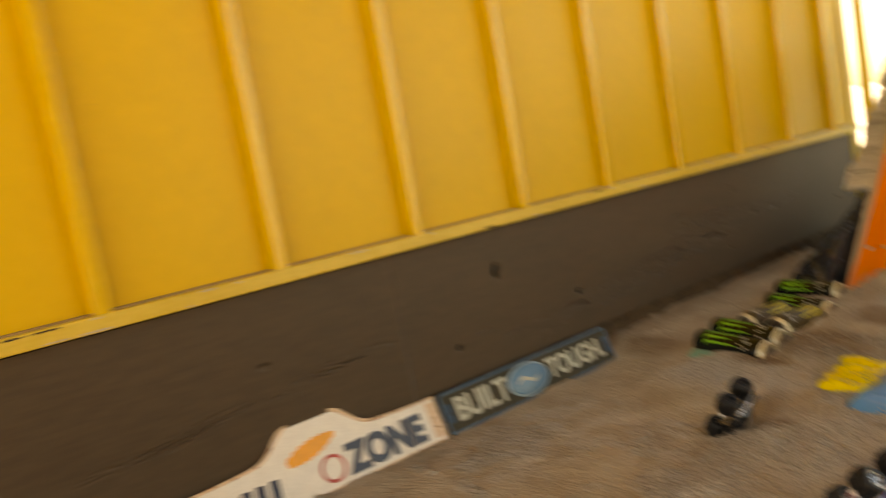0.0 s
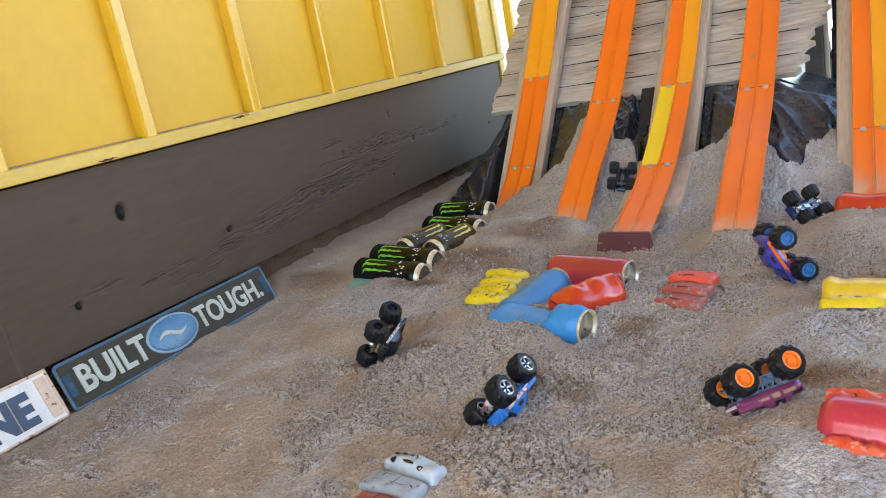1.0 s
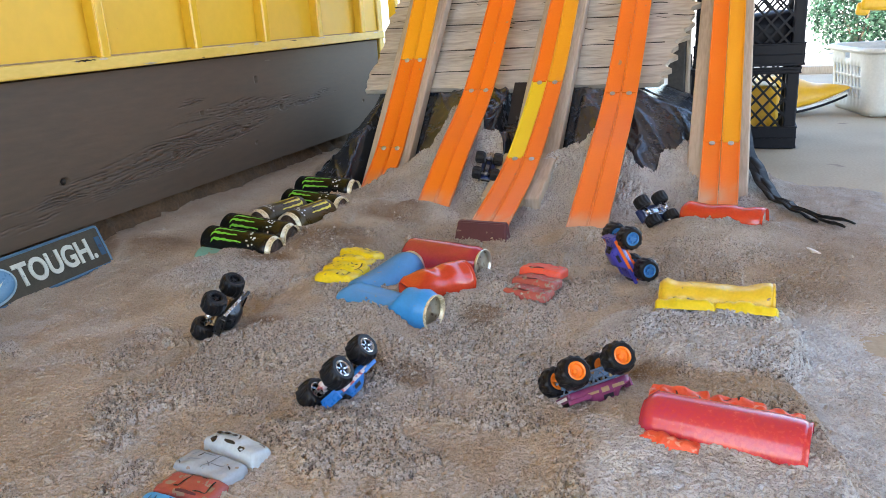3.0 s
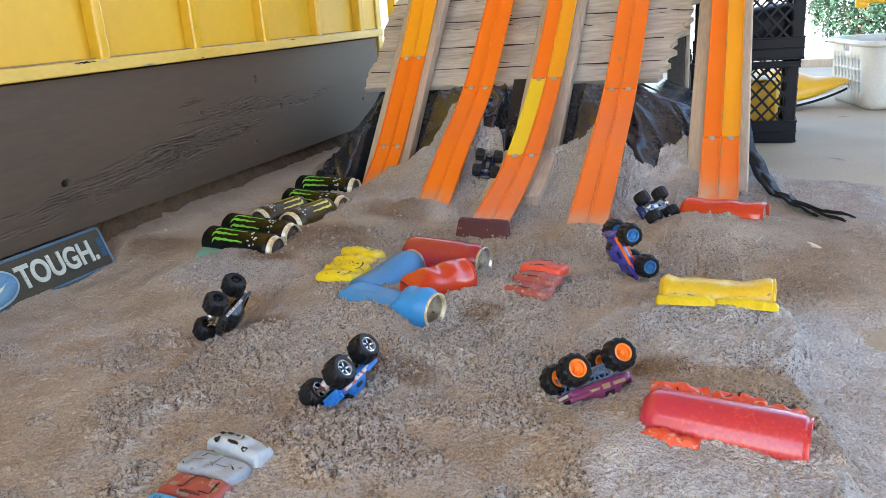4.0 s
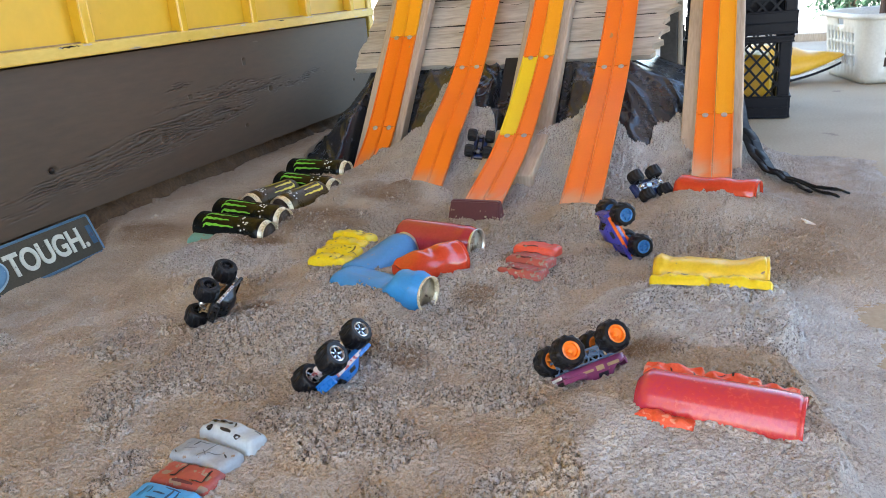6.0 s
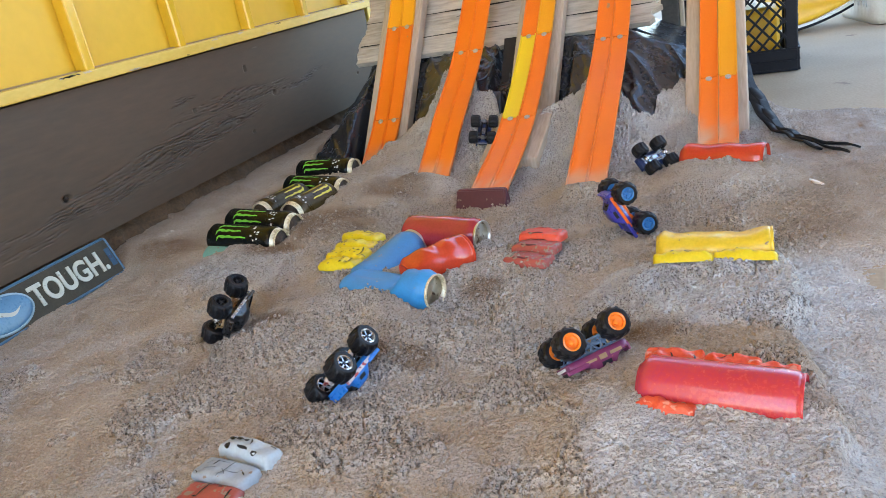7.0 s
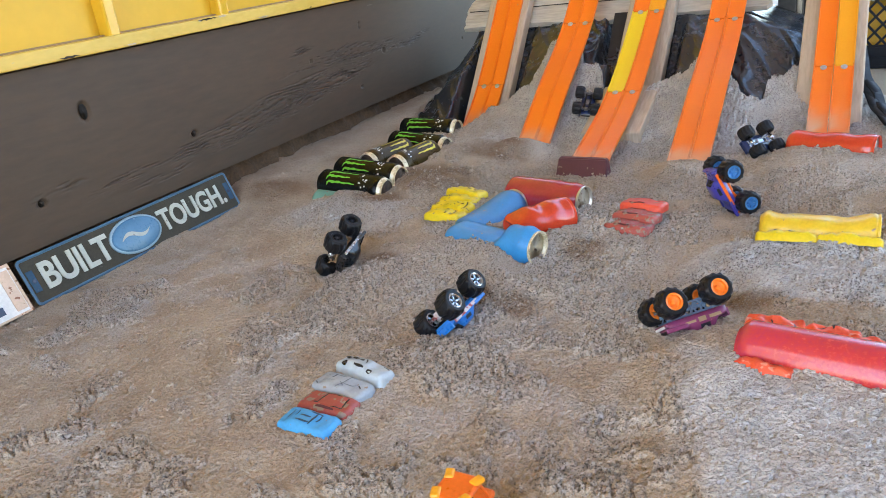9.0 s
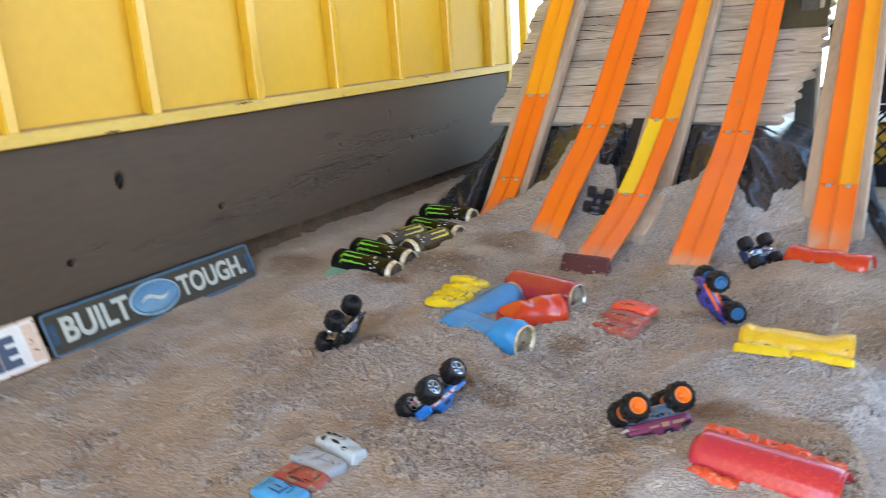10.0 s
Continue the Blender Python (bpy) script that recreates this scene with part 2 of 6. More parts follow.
def sand_material(name="sand", islands=False):
    """Brown damp sand that turns pale and grey where it is dry, with single light and dark grains; in loose sand the
    dark ones also paint crevice shade.
    """
    m, n, l, p = material(name)
    tc = n.new("ShaderNodeTexCoord")

    def noise_at(scale, detail=4):
        t = n.new("ShaderNodeTexNoise")
        t.inputs["Scale"].default_value, t.inputs["Detail"].default_value = scale, detail
        l.new(tc.outputs["Object"], t.inputs["Vector"])
        return t.outputs[0]

    def mix(f, a, b, mode="MIX"):
        x = n.new("ShaderNodeMix")
        x.data_type, x.blend_type = "RGBA", mode
        for k, v in ((0, f), (6, a), (7, b)):
            if isinstance(v, tuple):
                x.inputs[k].default_value = (*v, 1)
            elif isinstance(v, float):
                x.inputs[k].default_value = v
            else:
                l.new(v, x.inputs[k])
        return x.outputs[2]

    def band(v, lo, hi, out=1.0):
        r = n.new("ShaderNodeMapRange")
        r.inputs["From Min"].default_value, r.inputs["From Max"].default_value, r.inputs["To Max"].default_value = lo, hi, out
        l.new(v, r.inputs[0])
        return r.outputs[0]
    at = n.new("ShaderNodeAttribute")
    at.attribute_name = "dry"
    brownish = mix(band(noise_at(9.0), 0.35, 0.65), SAND_DAMP_A, SAND_DAMP_B)
    dry = mix(band(noise_at(30.0), 0.35, 0.65), SAND_DRY_A, SAND_DRY_B)
    grain = n.new("ShaderNodeAttribute")
    grain.attribute_name = "loose"

    def times(v, k0, k1):
        r = n.new("ShaderNodeMapRange")
        r.inputs["To Min"].default_value, r.inputs["To Max"].default_value = k0, k1
        l.new(grain.outputs["Fac"], r.inputs[0])
        q = n.new("ShaderNodeMath")
        q.operation = "MULTIPLY"
        l.new(v, q.inputs[0])
        l.new(r.outputs[0], q.inputs[1])
        return q.outputs[0]
    share = n.new("ShaderNodeMath")
    share.operation = "MULTIPLY"
    share.inputs[1].default_value = 0.45
    l.new(grain.outputs["Fac"], share.inputs[0])
    base = mix(at.outputs["Fac"], mix(share.outputs[0], brownish, SAND_CLUMP), dry)
    # rusty-brown patches are mixed over the sand colour
    worn = n.new("ShaderNodeAttribute")
    worn.attribute_name = "brownish"
    base = mix(worn.outputs["Fac"], base, SAND_RUSTY)
    base = mix(times(band(noise_at(520.0, 3), 0.50, 0.66), 0.30, 0.55), base, SAND_GRAIN_LIGHT)
    # dark grains; stronger in loose sand, where they stand in for crevice shade
    base = mix(times(band(noise_at(370.0, 4), 0.53, 0.63), 0.24, 0.72), base, SAND_GRAIN_SHADE)
    if islands:
        geo, hs = n.new("ShaderNodeNewGeometry"), n.new("ShaderNodeHueSaturation")
        tone = n.new("ShaderNodeMapRange")
        tone.inputs["To Min"].default_value, tone.inputs["To Max"].default_value = 0.85, 1.14
        l.new(geo.outputs["Random Per Island"], tone.inputs[0])
        l.new(tone.outputs[0], hs.inputs["Value"])
        l.new(base, hs.inputs["Color"])
        base = hs.outputs[0]
    l.new(base, p.inputs["Base Color"])
    p.inputs["Roughness"].default_value = 0.95
    p.inputs["Specular IOR Level"].default_value = 0.15
    b1 = n.new("ShaderNodeBump")
    b1.inputs["Strength"].default_value, b1.inputs["Distance"].default_value = 1.0, 0.0060
    l.new(noise_at(260.0, 5), b1.inputs["Height"])
    l.new(b1.outputs[0], p.inputs["Normal"])
    return m


SAND_DAMP_A, SAND_DAMP_B = (0.418, 0.322, 0.220), (0.540, 0.436, 0.315)
SAND_CLUMP = (0.535, 0.478, 0.410)
SAND_DRY_A, SAND_DRY_B = (0.525, 0.53, 0.52), (0.685, 0.69, 0.68)
SAND_RUSTY = (0.215, 0.130, 0.066)
SAND_GRAIN_LIGHT, SAND_GRAIN_SHADE = (0.66, 0.62, 0.58), (0.052, 0.038, 0.030)
M_SAND = sand_material()
M_CLOD = sand_material("sand clods", True)
M_SIDING = surface("yellow painted siding", (0.63, 0.388, 0.023), (0.69, 0.425, 0.030), 0.46, 3, 40, 0.12, 0.0010, speck=(0.22, 0.15, 0.05), speck_scale=38, speck_at=0.76, ior=1.38)
M_BATTEN = surface("glossy yellow batten paint", (0.62, 0.38, 0.022), (0.69, 0.43, 0.032), 0.22, 4, 60, 0.06, 0.0006)
M_TRIM = surface("worn yellow trim paint", (0.58, 0.39, 0.05), (0.68, 0.48, 0.09), 0.45, 10, 120, 0.4, 0.0015, stretch=(1, 0.35, 1), speck=(0.50, 0.40, 0.22), speck_scale=60, speck_at=0.70)
M_SKIRT = surface("dark brown-grey painted board", (0.058, 0.038, 0.0235), (0.081, 0.054, 0.033), 0.58, 4.0, 60, 0.35, 0.002, stretch=(1, 0.3, 1.6), speck=(0.10, 0.080, 0.060), speck_scale=34, speck_at=0.735, ior=1.41)
M_KNOT = surface("dark knot hole", (0.012, 0.010, 0.008), (0.03, 0.022, 0.016), 0.9, 60, 300, 0.4, 0.001)
M_EARTH = surface("earth under the wall", (0.060, 0.034, 0.016), (0.13, 0.075, 0.036), 0.95, 18, 160, 0.9, 0.006)
M_CONCRETE = surface("dusty concrete", (0.37, 0.295, 0.195), (0.48, 0.395, 0.275), 0.85, 3, 150, 0.5, 0.001, speck=(0.26, 0.20, 0.15), speck_scale=9, speck_at=0.66)
M_GRAVEL = surface("pale sunlit gravel", (0.50, 0.47, 0.42), (0.66, 0.63, 0.58), 0.9, 2, 40, 0.8, 0.01)
M_WHITE = surface("white painted wood", (0.70, 0.70, 0.68), (0.80, 0.80, 0.78), 0.55, 6, 90, 0.2, 0.001)
# for the unseen ceiling and east wall; brown keeps their fill light low
M_CEIL = surface("brown unseen porch boards", (0.20, 0.14, 0.09), (0.28, 0.20, 0.14), 0.6, 3, 60, 0.2, 0.002)
M_ROOF = surface("dark roof", (0.06, 0.055, 0.05), (0.1, 0.09, 0.08), 0.85, 4, 40, 0.5, 0.004)
M_PLY = surface("weathered grey plywood", (0.37, 0.325, 0.265), (0.64, 0.585, 0.50), 0.85, 6, 70, 1.0, 0.006, stretch=(0.25, 1.7, 1.7), speck=(0.07, 0.055, 0.045), speck_scale=6, speck_at=0.655)
M_PLANK = surface("raw pine plank", (0.36, 0.285, 0.205), (0.52, 0.43, 0.33), 0.75, 7, 80, 0.5, 0.0015, stretch=(2.2, 0.3, 0.3), speck=(0.15, 0.095, 0.06), speck_scale=9, speck_at=0.70, random_tint=0.12)
M_POST = surface("dark weathered post", (0.05, 0.045, 0.042), (0.10, 0.09, 0.08), 0.8, 9, 90, 0.5, 0.002)
M_TRACK_O = surface("orange plastic track", (0.88, 0.185, 0.006), (0.94, 0.225, 0.010), 0.45, 6, 300, 0.08, 0.0004, speck=(0.55, 0.28, 0.15), speck_scale=30, speck_at=0.70, dust=(0.66, 0.47, 0.31))
M_TRACK_Y = surface("amber plastic track", (0.86, 0.36, 0.010), (0.92, 0.41, 0.014), 0.45, 6, 300, 0.08, 0.0004, speck=(0.55, 0.36, 0.15), speck_scale=30, speck_at=0.70, dust=(0.66, 0.47, 0.31))
M_TRACK_LEMON = surface("lemon yellow plastic track", (0.85, 0.60, 0.015), (0.90, 0.66, 0.02), 0.36, 6, 300, 0.08, 0.0004)
M_PIN = surface("grey joint rivet", (0.42, 0.43, 0.52), (0.56, 0.57, 0.66), 0.35, 60, 300, 0.1, 0.0004, metal=0.6)
M_PLASTIC = surface("black plastic sheeting", (0.014, 0.016, 0.021), (0.026, 0.030, 0.040), 0.26, 14, 90, 0.35, 0.003, rough_var=0.12, speck=(0.10, 0.085, 0.075), speck_scale=60, speck_at=0.74, ior=1.65)
M_TORN = surface("torn black plastic", (0.008, 0.008, 0.009), (0.018, 0.018, 0.020), 0.6, 30, 120, 0.5, 0.002, ior=1.3)
M_FELT = surface("dark brown felt", (0.022, 0.017, 0.015), (0.035, 0.028, 0.024), 0.95, 40, 300, 0.4, 0.001)
M_CRATE = surface("black crate plastic", (0.004, 0.005, 0.009), (0.009, 0.010, 0.016), 0.45, 12, 200, 0.15, 0.0006, ior=1.28)
M_BASKET = surface("white basket plastic", (0.58, 0.56, 0.50), (0.68, 0.66, 0.60), 0.4, 8, 120, 0.1, 0.0006)
M_YBAG = surface("yellow glossy plastic", (0.78, 0.42, 0.015), (0.85, 0.50, 0.03), 0.35, 8, 80, 0.3, 0.002)
M_ALU = surface("bare can aluminium", (0.62, 0.60, 0.55), (0.74, 0.72, 0.66), 0.32, 40, 300, 0.15, 0.0005, metal=0.85)
M_CREAM = surface("dusty can lid", (0.52, 0.44, 0.32), (0.66, 0.58, 0.45), 0.5, 60, 300, 0.2, 0.0006, metal=0.3, speck=(0.26, 0.18, 0.12), speck_scale=90, speck_at=0.58)


def painted(name, a, rough=0.38, flake=None, at=0.72, metal=0.0, coat=0.12, ior=1.5):
    b = tuple(min(1, c * 1.18 + 0.004) for c in a)
    return surface(name, a, b, rough, 30, 240, 0.25, 0.0007, metal=metal, coat=coat, speck=flake, speck_scale=95, speck_at=at, ior=ior)


SANDY = (0.30, 0.22, 0.16)
M_CANBLACK = painted("black can print", (0.004, 0.005, 0.004), 0.24, SANDY, 0.78, coat=0.0, ior=1.38)
M_CANGOLD = painted("bronze can print", (0.050, 0.030, 0.004), 0.30, SANDY, 0.78, metal=0.3, coat=0.0, ior=1.38)
M_NECK = surface("pale gold can neck", (0.68, 0.57, 0.34), (0.80, 0.73, 0.54), 0.28, 60, 300, 0.1, 0.0004, metal=0.25)
M_MOUTH = surface("sandy can mouth", (0.10, 0.07, 0.05), (0.20, 0.14, 0.10), 0.9, 90, 300, 0.5, 0.001)
M_GREEN = painted("bright green print", (0.16, 0.50, 0.035), 0.4)
M_YELLOWPRINT = painted("yellow print", (0.62, 0.52, 0.04), 0.4)
M_PALEPRINT = painted("pale print", (0.62, 0.62, 0.58), 0.5)
M_TEAL = painted("dusty teal paint", (0.17, 0.36, 0.27), 0.6, SANDY, 0.62)
M_CANBLUE = painted("blue can paint", (0.030, 0.245, 0.56), 0.42, SANDY, 0.70)
M_CANRED = surface("glossy red can paint", (0.52, 0.040, 0.085), (0.62, 0.055, 0.030), 0.26, 9, 240, 0.2, 0.0006, coat=0.3, speck=(0.45, 0.08, 0.07), speck_scale=95, speck_at=0.74)
M_CANORANGERED = painted("orange-red can paint", (0.55, 0.048, 0.016), 0.20, SANDY, 0.80, coat=0.4)
M_CRIMSON = painted("dark crimson can paint", (0.34, 0.026, 0.036), 0.20, SANDY, 0.78, coat=0.4)
M_CANYELLOW = painted("yellow can paint", (0.72, 0.50, 0.03), 0.36, SANDY, 0.66)
M_CARYELLOW = painted("yellow toy paint", (0.76, 0.58, 0.012), 0.42, SANDY, 0.68)
M_CARRED = painted("dusty red toy paint", (0.36, 0.070, 0.052), 0.5, SANDY, 0.56)
M_CORAL = painted("coral red toy paint", (0.70, 0.085, 0.045), 0.42, SANDY, 0.62)
M_CARBLUE = painted("sky blue toy paint", (0.06, 0.34, 0.66), 0.45, SANDY, 0.70)
M_CARPALE = painted("pale grey toy paint", (0.33, 0.38, 0.42), 0.5, SANDY, 0.66)
M_CARICE = painted("ice white toy paint", (0.44, 0.51, 0.54), 0.45, SANDY, 0.70)
M_GLASSDARK = painted("dark toy window", (0.012, 0.014, 0.018), 0.3, coat=0.0)
M_DUSTGLASS = painted("dusty dark toy window", (0.03, 0.03, 0.034), 0.6, SANDY, 0.55, coat=0.0)
M_TYRE = surface("black toy tyre", (0.005, 0.005, 0.007), (0.014, 0.014, 0.016), 0.45, 60, 300, 0.3, 0.0006, speck=(0.14, 0.11, 0.09), speck_scale=120, speck_at=0.76, ior=1.35)
M_CANDEEP = painted("dusty blue can paint", (0.055, 0.22, 0.45), 0.5, SANDY, 0.66)
M_RIMGREY = surface("dull chrome rim", (0.20, 0.20, 0.21), (0.34, 0.34, 0.36), 0.35, 60, 300, 0.1, 0.0004, metal=0.7)
M_CHROME = surface("toy chrome", (0.50, 0.52, 0.55), (0.70, 0.72, 0.75), 0.26, 60, 300, 0.1, 0.0004, metal=0.9)
M_FRAMEBLACK = painted("black toy plastic", (0.007, 0.007, 0.009), 0.4, ior=1.35, coat=0.0)
M_MAROON = painted("maroon plastic", (0.085, 0.014, 0.022), 0.45, SANDY, 0.66)
M_LEAF = surface("bush leaf", (0.016, 0.055, 0.030), (0.04, 0.105, 0.055), 0.5, 3, 60, 0.2, 0.001)
M_BARK = surface("bark", (0.10, 0.07, 0.05), (0.17, 0.13, 0.09), 0.9, 14, 90, 0.8, 0.004)
M_BROWN = surface("brown stalk", (0.10, 0.055, 0.04), (0.18, 0.11, 0.08), 0.8, 20, 90, 0.4, 0.002)


# ---- mesh helpers ----
def mesh_from(name, bm, mat, smooth=False):
    me = bpy.data.meshes.new(name)
    bmesh.ops.recalc_face_normals(bm, faces=bm.faces)
    bm.to_mesh(me)
    bm.free()
    me.materials.append(mat)
    if smooth:
        for f in me.polygons:
            f.use_smooth = True
    return me


def thing(name, m, label, category, group="", kind="", bm=None, mat=None, smooth=False):
    ob = new(name, mesh_from(name, bm, mat, smooth) if bm else None)
    ob.matrix_world = m
    return tagged(ob, label, category, group, kind)


def part(name, bm, mat, parent, label="", m=None, smooth=False, mesh=None):
    ob = new(name, mesh or mesh_from(name, bm, mat, smooth))
    ob.parent = parent
    ob.matrix_basis = m or Matrix()
    if label:
        tagged(ob, label)
    return ob


def add_box(bm, c, s, bevel=0.0, rot=None):
    r = bmesh.ops.create_cube(bm, size=1.0, matrix=Matrix.Translation(c) @ (rot or Matrix()) @ Matrix.Diagonal((*s, 1)))
    if bevel:
        es = list({e for v in r["verts"] for e in v.link_edges})
        bmesh.ops.bevel(bm, geom=es, offset=bevel, segments=2, affect="EDGES", profile=0.5)
    return r


def box(c, s, bevel=0.0, rot=None):
    bm = bmesh.new()
    add_box(bm, c, s, bevel, rot)
    return bm


def add_lathe(bm, profile, seg=32, axis="x", m=None, warp=None, caps=True):
    """Turns (along, radius) pairs round an axis; warp(co) may dent the result."""
    rings = []
    for a, r in profile:
        ring = []
        for k in range(seg):
            w = 2 * math.pi * k / seg
            co = Vector((a, r * math.cos(w), r * math.sin(w)))
            if axis == "y":
                co = Vector((co.y, co.x, co.z))
            elif axis == "z":
                co = Vector((co.y, co.z, co.x))
            if warp:
                co = warp(co)
            ring.append(bm.verts.new(m @ co if m else co))
        rings.append(ring)
    for p, q in zip(rings, rings[1:]):
        for k in range(seg):
            bm.faces.new((p[k], p[(k + 1) % seg], q[(k + 1) % seg], q[k]))
    if caps and profile[0][1] > 1e-6:
        bm.faces.new(rings[0][::-1])
    if caps and profile[-1][1] > 1e-6:
        bm.faces.new(rings[-1])


def lathe(profile, seg=32, axis="x", m=None, warp=None, caps=True):
    bm = bmesh.new()
    add_lathe(bm, profile, seg, axis, m, warp, caps)
    return bm


def basis(at, f, s, size=1.0):
    """A pose whose x runs along f and whose y lies as near s as it can."""
    f = Vector(f).normalized()
    u = f.cross(Vector(s)).normalized()
    s = u.cross(f)
    m = Matrix((f, s, u)).transposed().to_4x4()
    return Matrix.Translation(at) @ m @ Matrix.Scale(size, 4)


def letters(name, text, size, mat, parent, m, extrude=0.0008, label="", bold=0.026):
    cu = bpy.data.curves.new(name, "FONT")
    cu.body, cu.size, cu.extrude, cu.align_x, cu.align_y, cu.offset = text, size, extrude, "CENTER", "CENTER", size * bold
    tmp = new("tmp", cu)
    dg = bpy.context.evaluated_depsgraph_get()
    me = bpy.data.meshes.new_from_object(tmp.evaluated_get(dg))
    bpy.data.objects.remove(tmp)
    me.materials.clear()
    me.materials.append(mat)
    return part(name, None, None, parent, label, m, mesh=me)


# ---- setting: house wall, porch, floor ----
M_SEAM = surface("weathered joint", (0.24, 0.15, 0.07), (0.42, 0.28, 0.14), 0.8, 30, 200, 0.3, 0.001, stretch=(1, 0.2, 1))
M_CHIP = surface("bare flaked wood", (0.42, 0.34, 0.25), (0.56, 0.48, 0.37), 0.8, 40, 200, 0.3, 0.001)
WALL_END, TRIM_LOW, TRIM_TOP, SKIRT_LOW = 3.16, 0.399, 0.425, 0.090
wall = thing("wall_west", Matrix(), "yellow painted vertical board siding of the house", "wall", kind="structure", bm=box((-0.075, (WALL_END - 2.2) / 2, 1.36), (0.13, WALL_END + 2.2, 1.90)), mat=M_SIDING)
for k in range(-10, 6):
    y = 1.790 - 0.013 + 0.3048 * k
    part("batten", box((0.002, y, 1.36), (0.034, 0.026, 1.88), 0.004), M_BATTEN, wall)
trim = thing("trim", Matrix(), "worn yellow wooden ledge below the siding", "trim", kind="structure", bm=box((-0.032, (WALL_END - 2.2) / 2, (TRIM_LOW + TRIM_TOP) / 2), (0.108, WALL_END + 2.2, TRIM_TOP - TRIM_LOW), 0.003), mat=M_TRIM)
part("seam", box((-0.004, (WALL_END - 2.2) / 2, TRIM_TOP + 0.0012), (0.014, WALL_END + 2.19, 0.0030)), M_SEAM, trim, "weathered brown joint above the ledge")
rg = random.Random(31)
for k in range(34):
    y, ln = rg.uniform(0.2, 3.1), rg.uniform(0.006, 0.05)
    up = rg.random() < 0.6
    bm = bmesh.new()
    prev = None
    for q in range(9):
        s = q / 8
        w = rg.uniform(0.0006, 0.0026) * math.sin(math.pi * s) ** 0.5
        z = TRIM_TOP - 0.0035 if up else TRIM_LOW + 0.0035
        cur = [bm.verts.new((0.0226, y + ln * (s - 0.5), z + e * w + 0.001 * math.sin(q * 2.3))) for e in (-1, 1)]
        if prev:
            bm.faces.new((prev[0], cur[0], cur[1], prev[1]))
        prev = cur
    part("paint_chip", bm, M_CHIP if rg.random() < 0.7 else M_KNOT, trim, "flaked spot of bare wood")
GRAIN = ((1.42, 0.150, 0.10, 0.012, 0.42), (2.00, 0.192, 0.30, 0.030, 1.0), (1.80, 0.172, 0.20, 0.024, 1.0), (2.16, 0.262, 0.16, 0.014, 0.9), (2.34, 0.250, 0.16, 0.016, 0.7), (2.62, 0.240, 0.16, 0.012, 0.6), (1.52, 0.130, 0.08, 0.010, 0.45), (1.27, 0.175, 0.06, 0.010, 0.45), (0.93, 0.215, 0.14, 0.012, 0.5), (0.62, 0.190, 0.14, 0.012, 0.5), (2.05, 0.300, 0.05, 0.008, 0.7))
KNOTS = ((1.373, 0.300, 0.011, 0.019), (1.625, 0.191, 0.009, 0.008), (1.235, 0.165, 0.008, 0.008), (2.332, 0.326, 0.005, 0.010), (1.961, 0.185, 0.010, 0.009), (2.081, 0.267, 0.005, 0.006), (2.445, 0.236, 0.008, 0.008), (2.30, 0.155, 0.005, 0.005), (2.987, 0.189, 0.005, 0.005), (0.80, 0.26, 0.006, 0.006))


def grain_depth(y, z):
    """How deep the weathered grain is cut: long wavy grooves that bend round the knots."""
    rise, patch, pit = np.zeros(np.shape(y)), np.zeros(np.shape(y)), np.zeros(np.shape(y))
    for ky, kz, a, b in KNOTS:
        r2 = ((y - ky) / (5 * a)) ** 2 + ((z - kz) / (2.4 * b)) ** 2
        rise = rise + 0.55 * b * np.sign(z - kz) * np.exp(-r2)
        pit = np.maximum(pit, 1 - ramp(0.7, 1.2, np.sqrt(((y - ky) / a) ** 2 + ((z - kz) / b) ** 2)))
    for cy, cz, ly, lz, deep in GRAIN:
        slant = cz + 0.075 * (y - cy) + 0.010 * (lattice(y, y * 0, 0.09, int(cy * 100)) - 0.5)
        patch = np.maximum(patch, deep * np.exp(-((y - cy) / ly) ** 2 - ((z - slant) / lz) ** 2))
    wave = 0.020 * lattice(y * 0.55, z * 3, 0.08, 91) + 0.006 * lattice(y, z * 4, 0.03, 92)
    groove = np.abs(np.sin((z + wave - rise - 0.07 * y) * math.pi / 0.0072)) ** 0.5
    broken = ramp(0.42, 0.62, 0.6 * lattice(y, z * 5, 0.045, 93) + 0.4 * lattice(y, z * 9, 0.016, 94))
    faint = 0.10 * lattice(y * 0.2, z * 4, 0.02, 95) + 0.06 * lattice(y, z * 3, 0.006, 96)
    return 0.0095 * (1 - groove) * ramp(0.10, 0.45, patch) * broken + 0.0016 * (1 - groove) * patch + 0.0011 * faint + 0.006 * pit


def height_sheet(name, u, v, place):
    """A smooth mesh over two arrays of steps; place(u, v) gives its x, y and z."""
    gu, gv = np.meshgrid(u, v)
    nu, nv = len(u), len(v)
    me = bpy.data.meshes.new(name)
    idx = np.arange(nu * nv).reshape(nv, nu)
    quads = np.stack([idx[:-1, :-1], idx[:-1, 1:], idx[1:, 1:], idx[1:, :-1]], -1).reshape(-1, 4)
    me.vertices.add(nu * nv)
    me.vertices.foreach_set("co", np.stack(place(gu, gv), -1).reshape(-1).astype(np.float32))
    me.loops.add(quads.size)
    me.loops.foreach_set("vertex_index", quads.reshape(-1).astype(np.int32))
    me.polygons.add(len(quads))
    me.polygons.foreach_set("loop_start", np.arange(0, quads.size, 4, dtype=np.int32))
    me.polygons.foreach_set("use_smooth", np.ones(len(quads), bool))
    me.update(calc_edges=True)
    return me


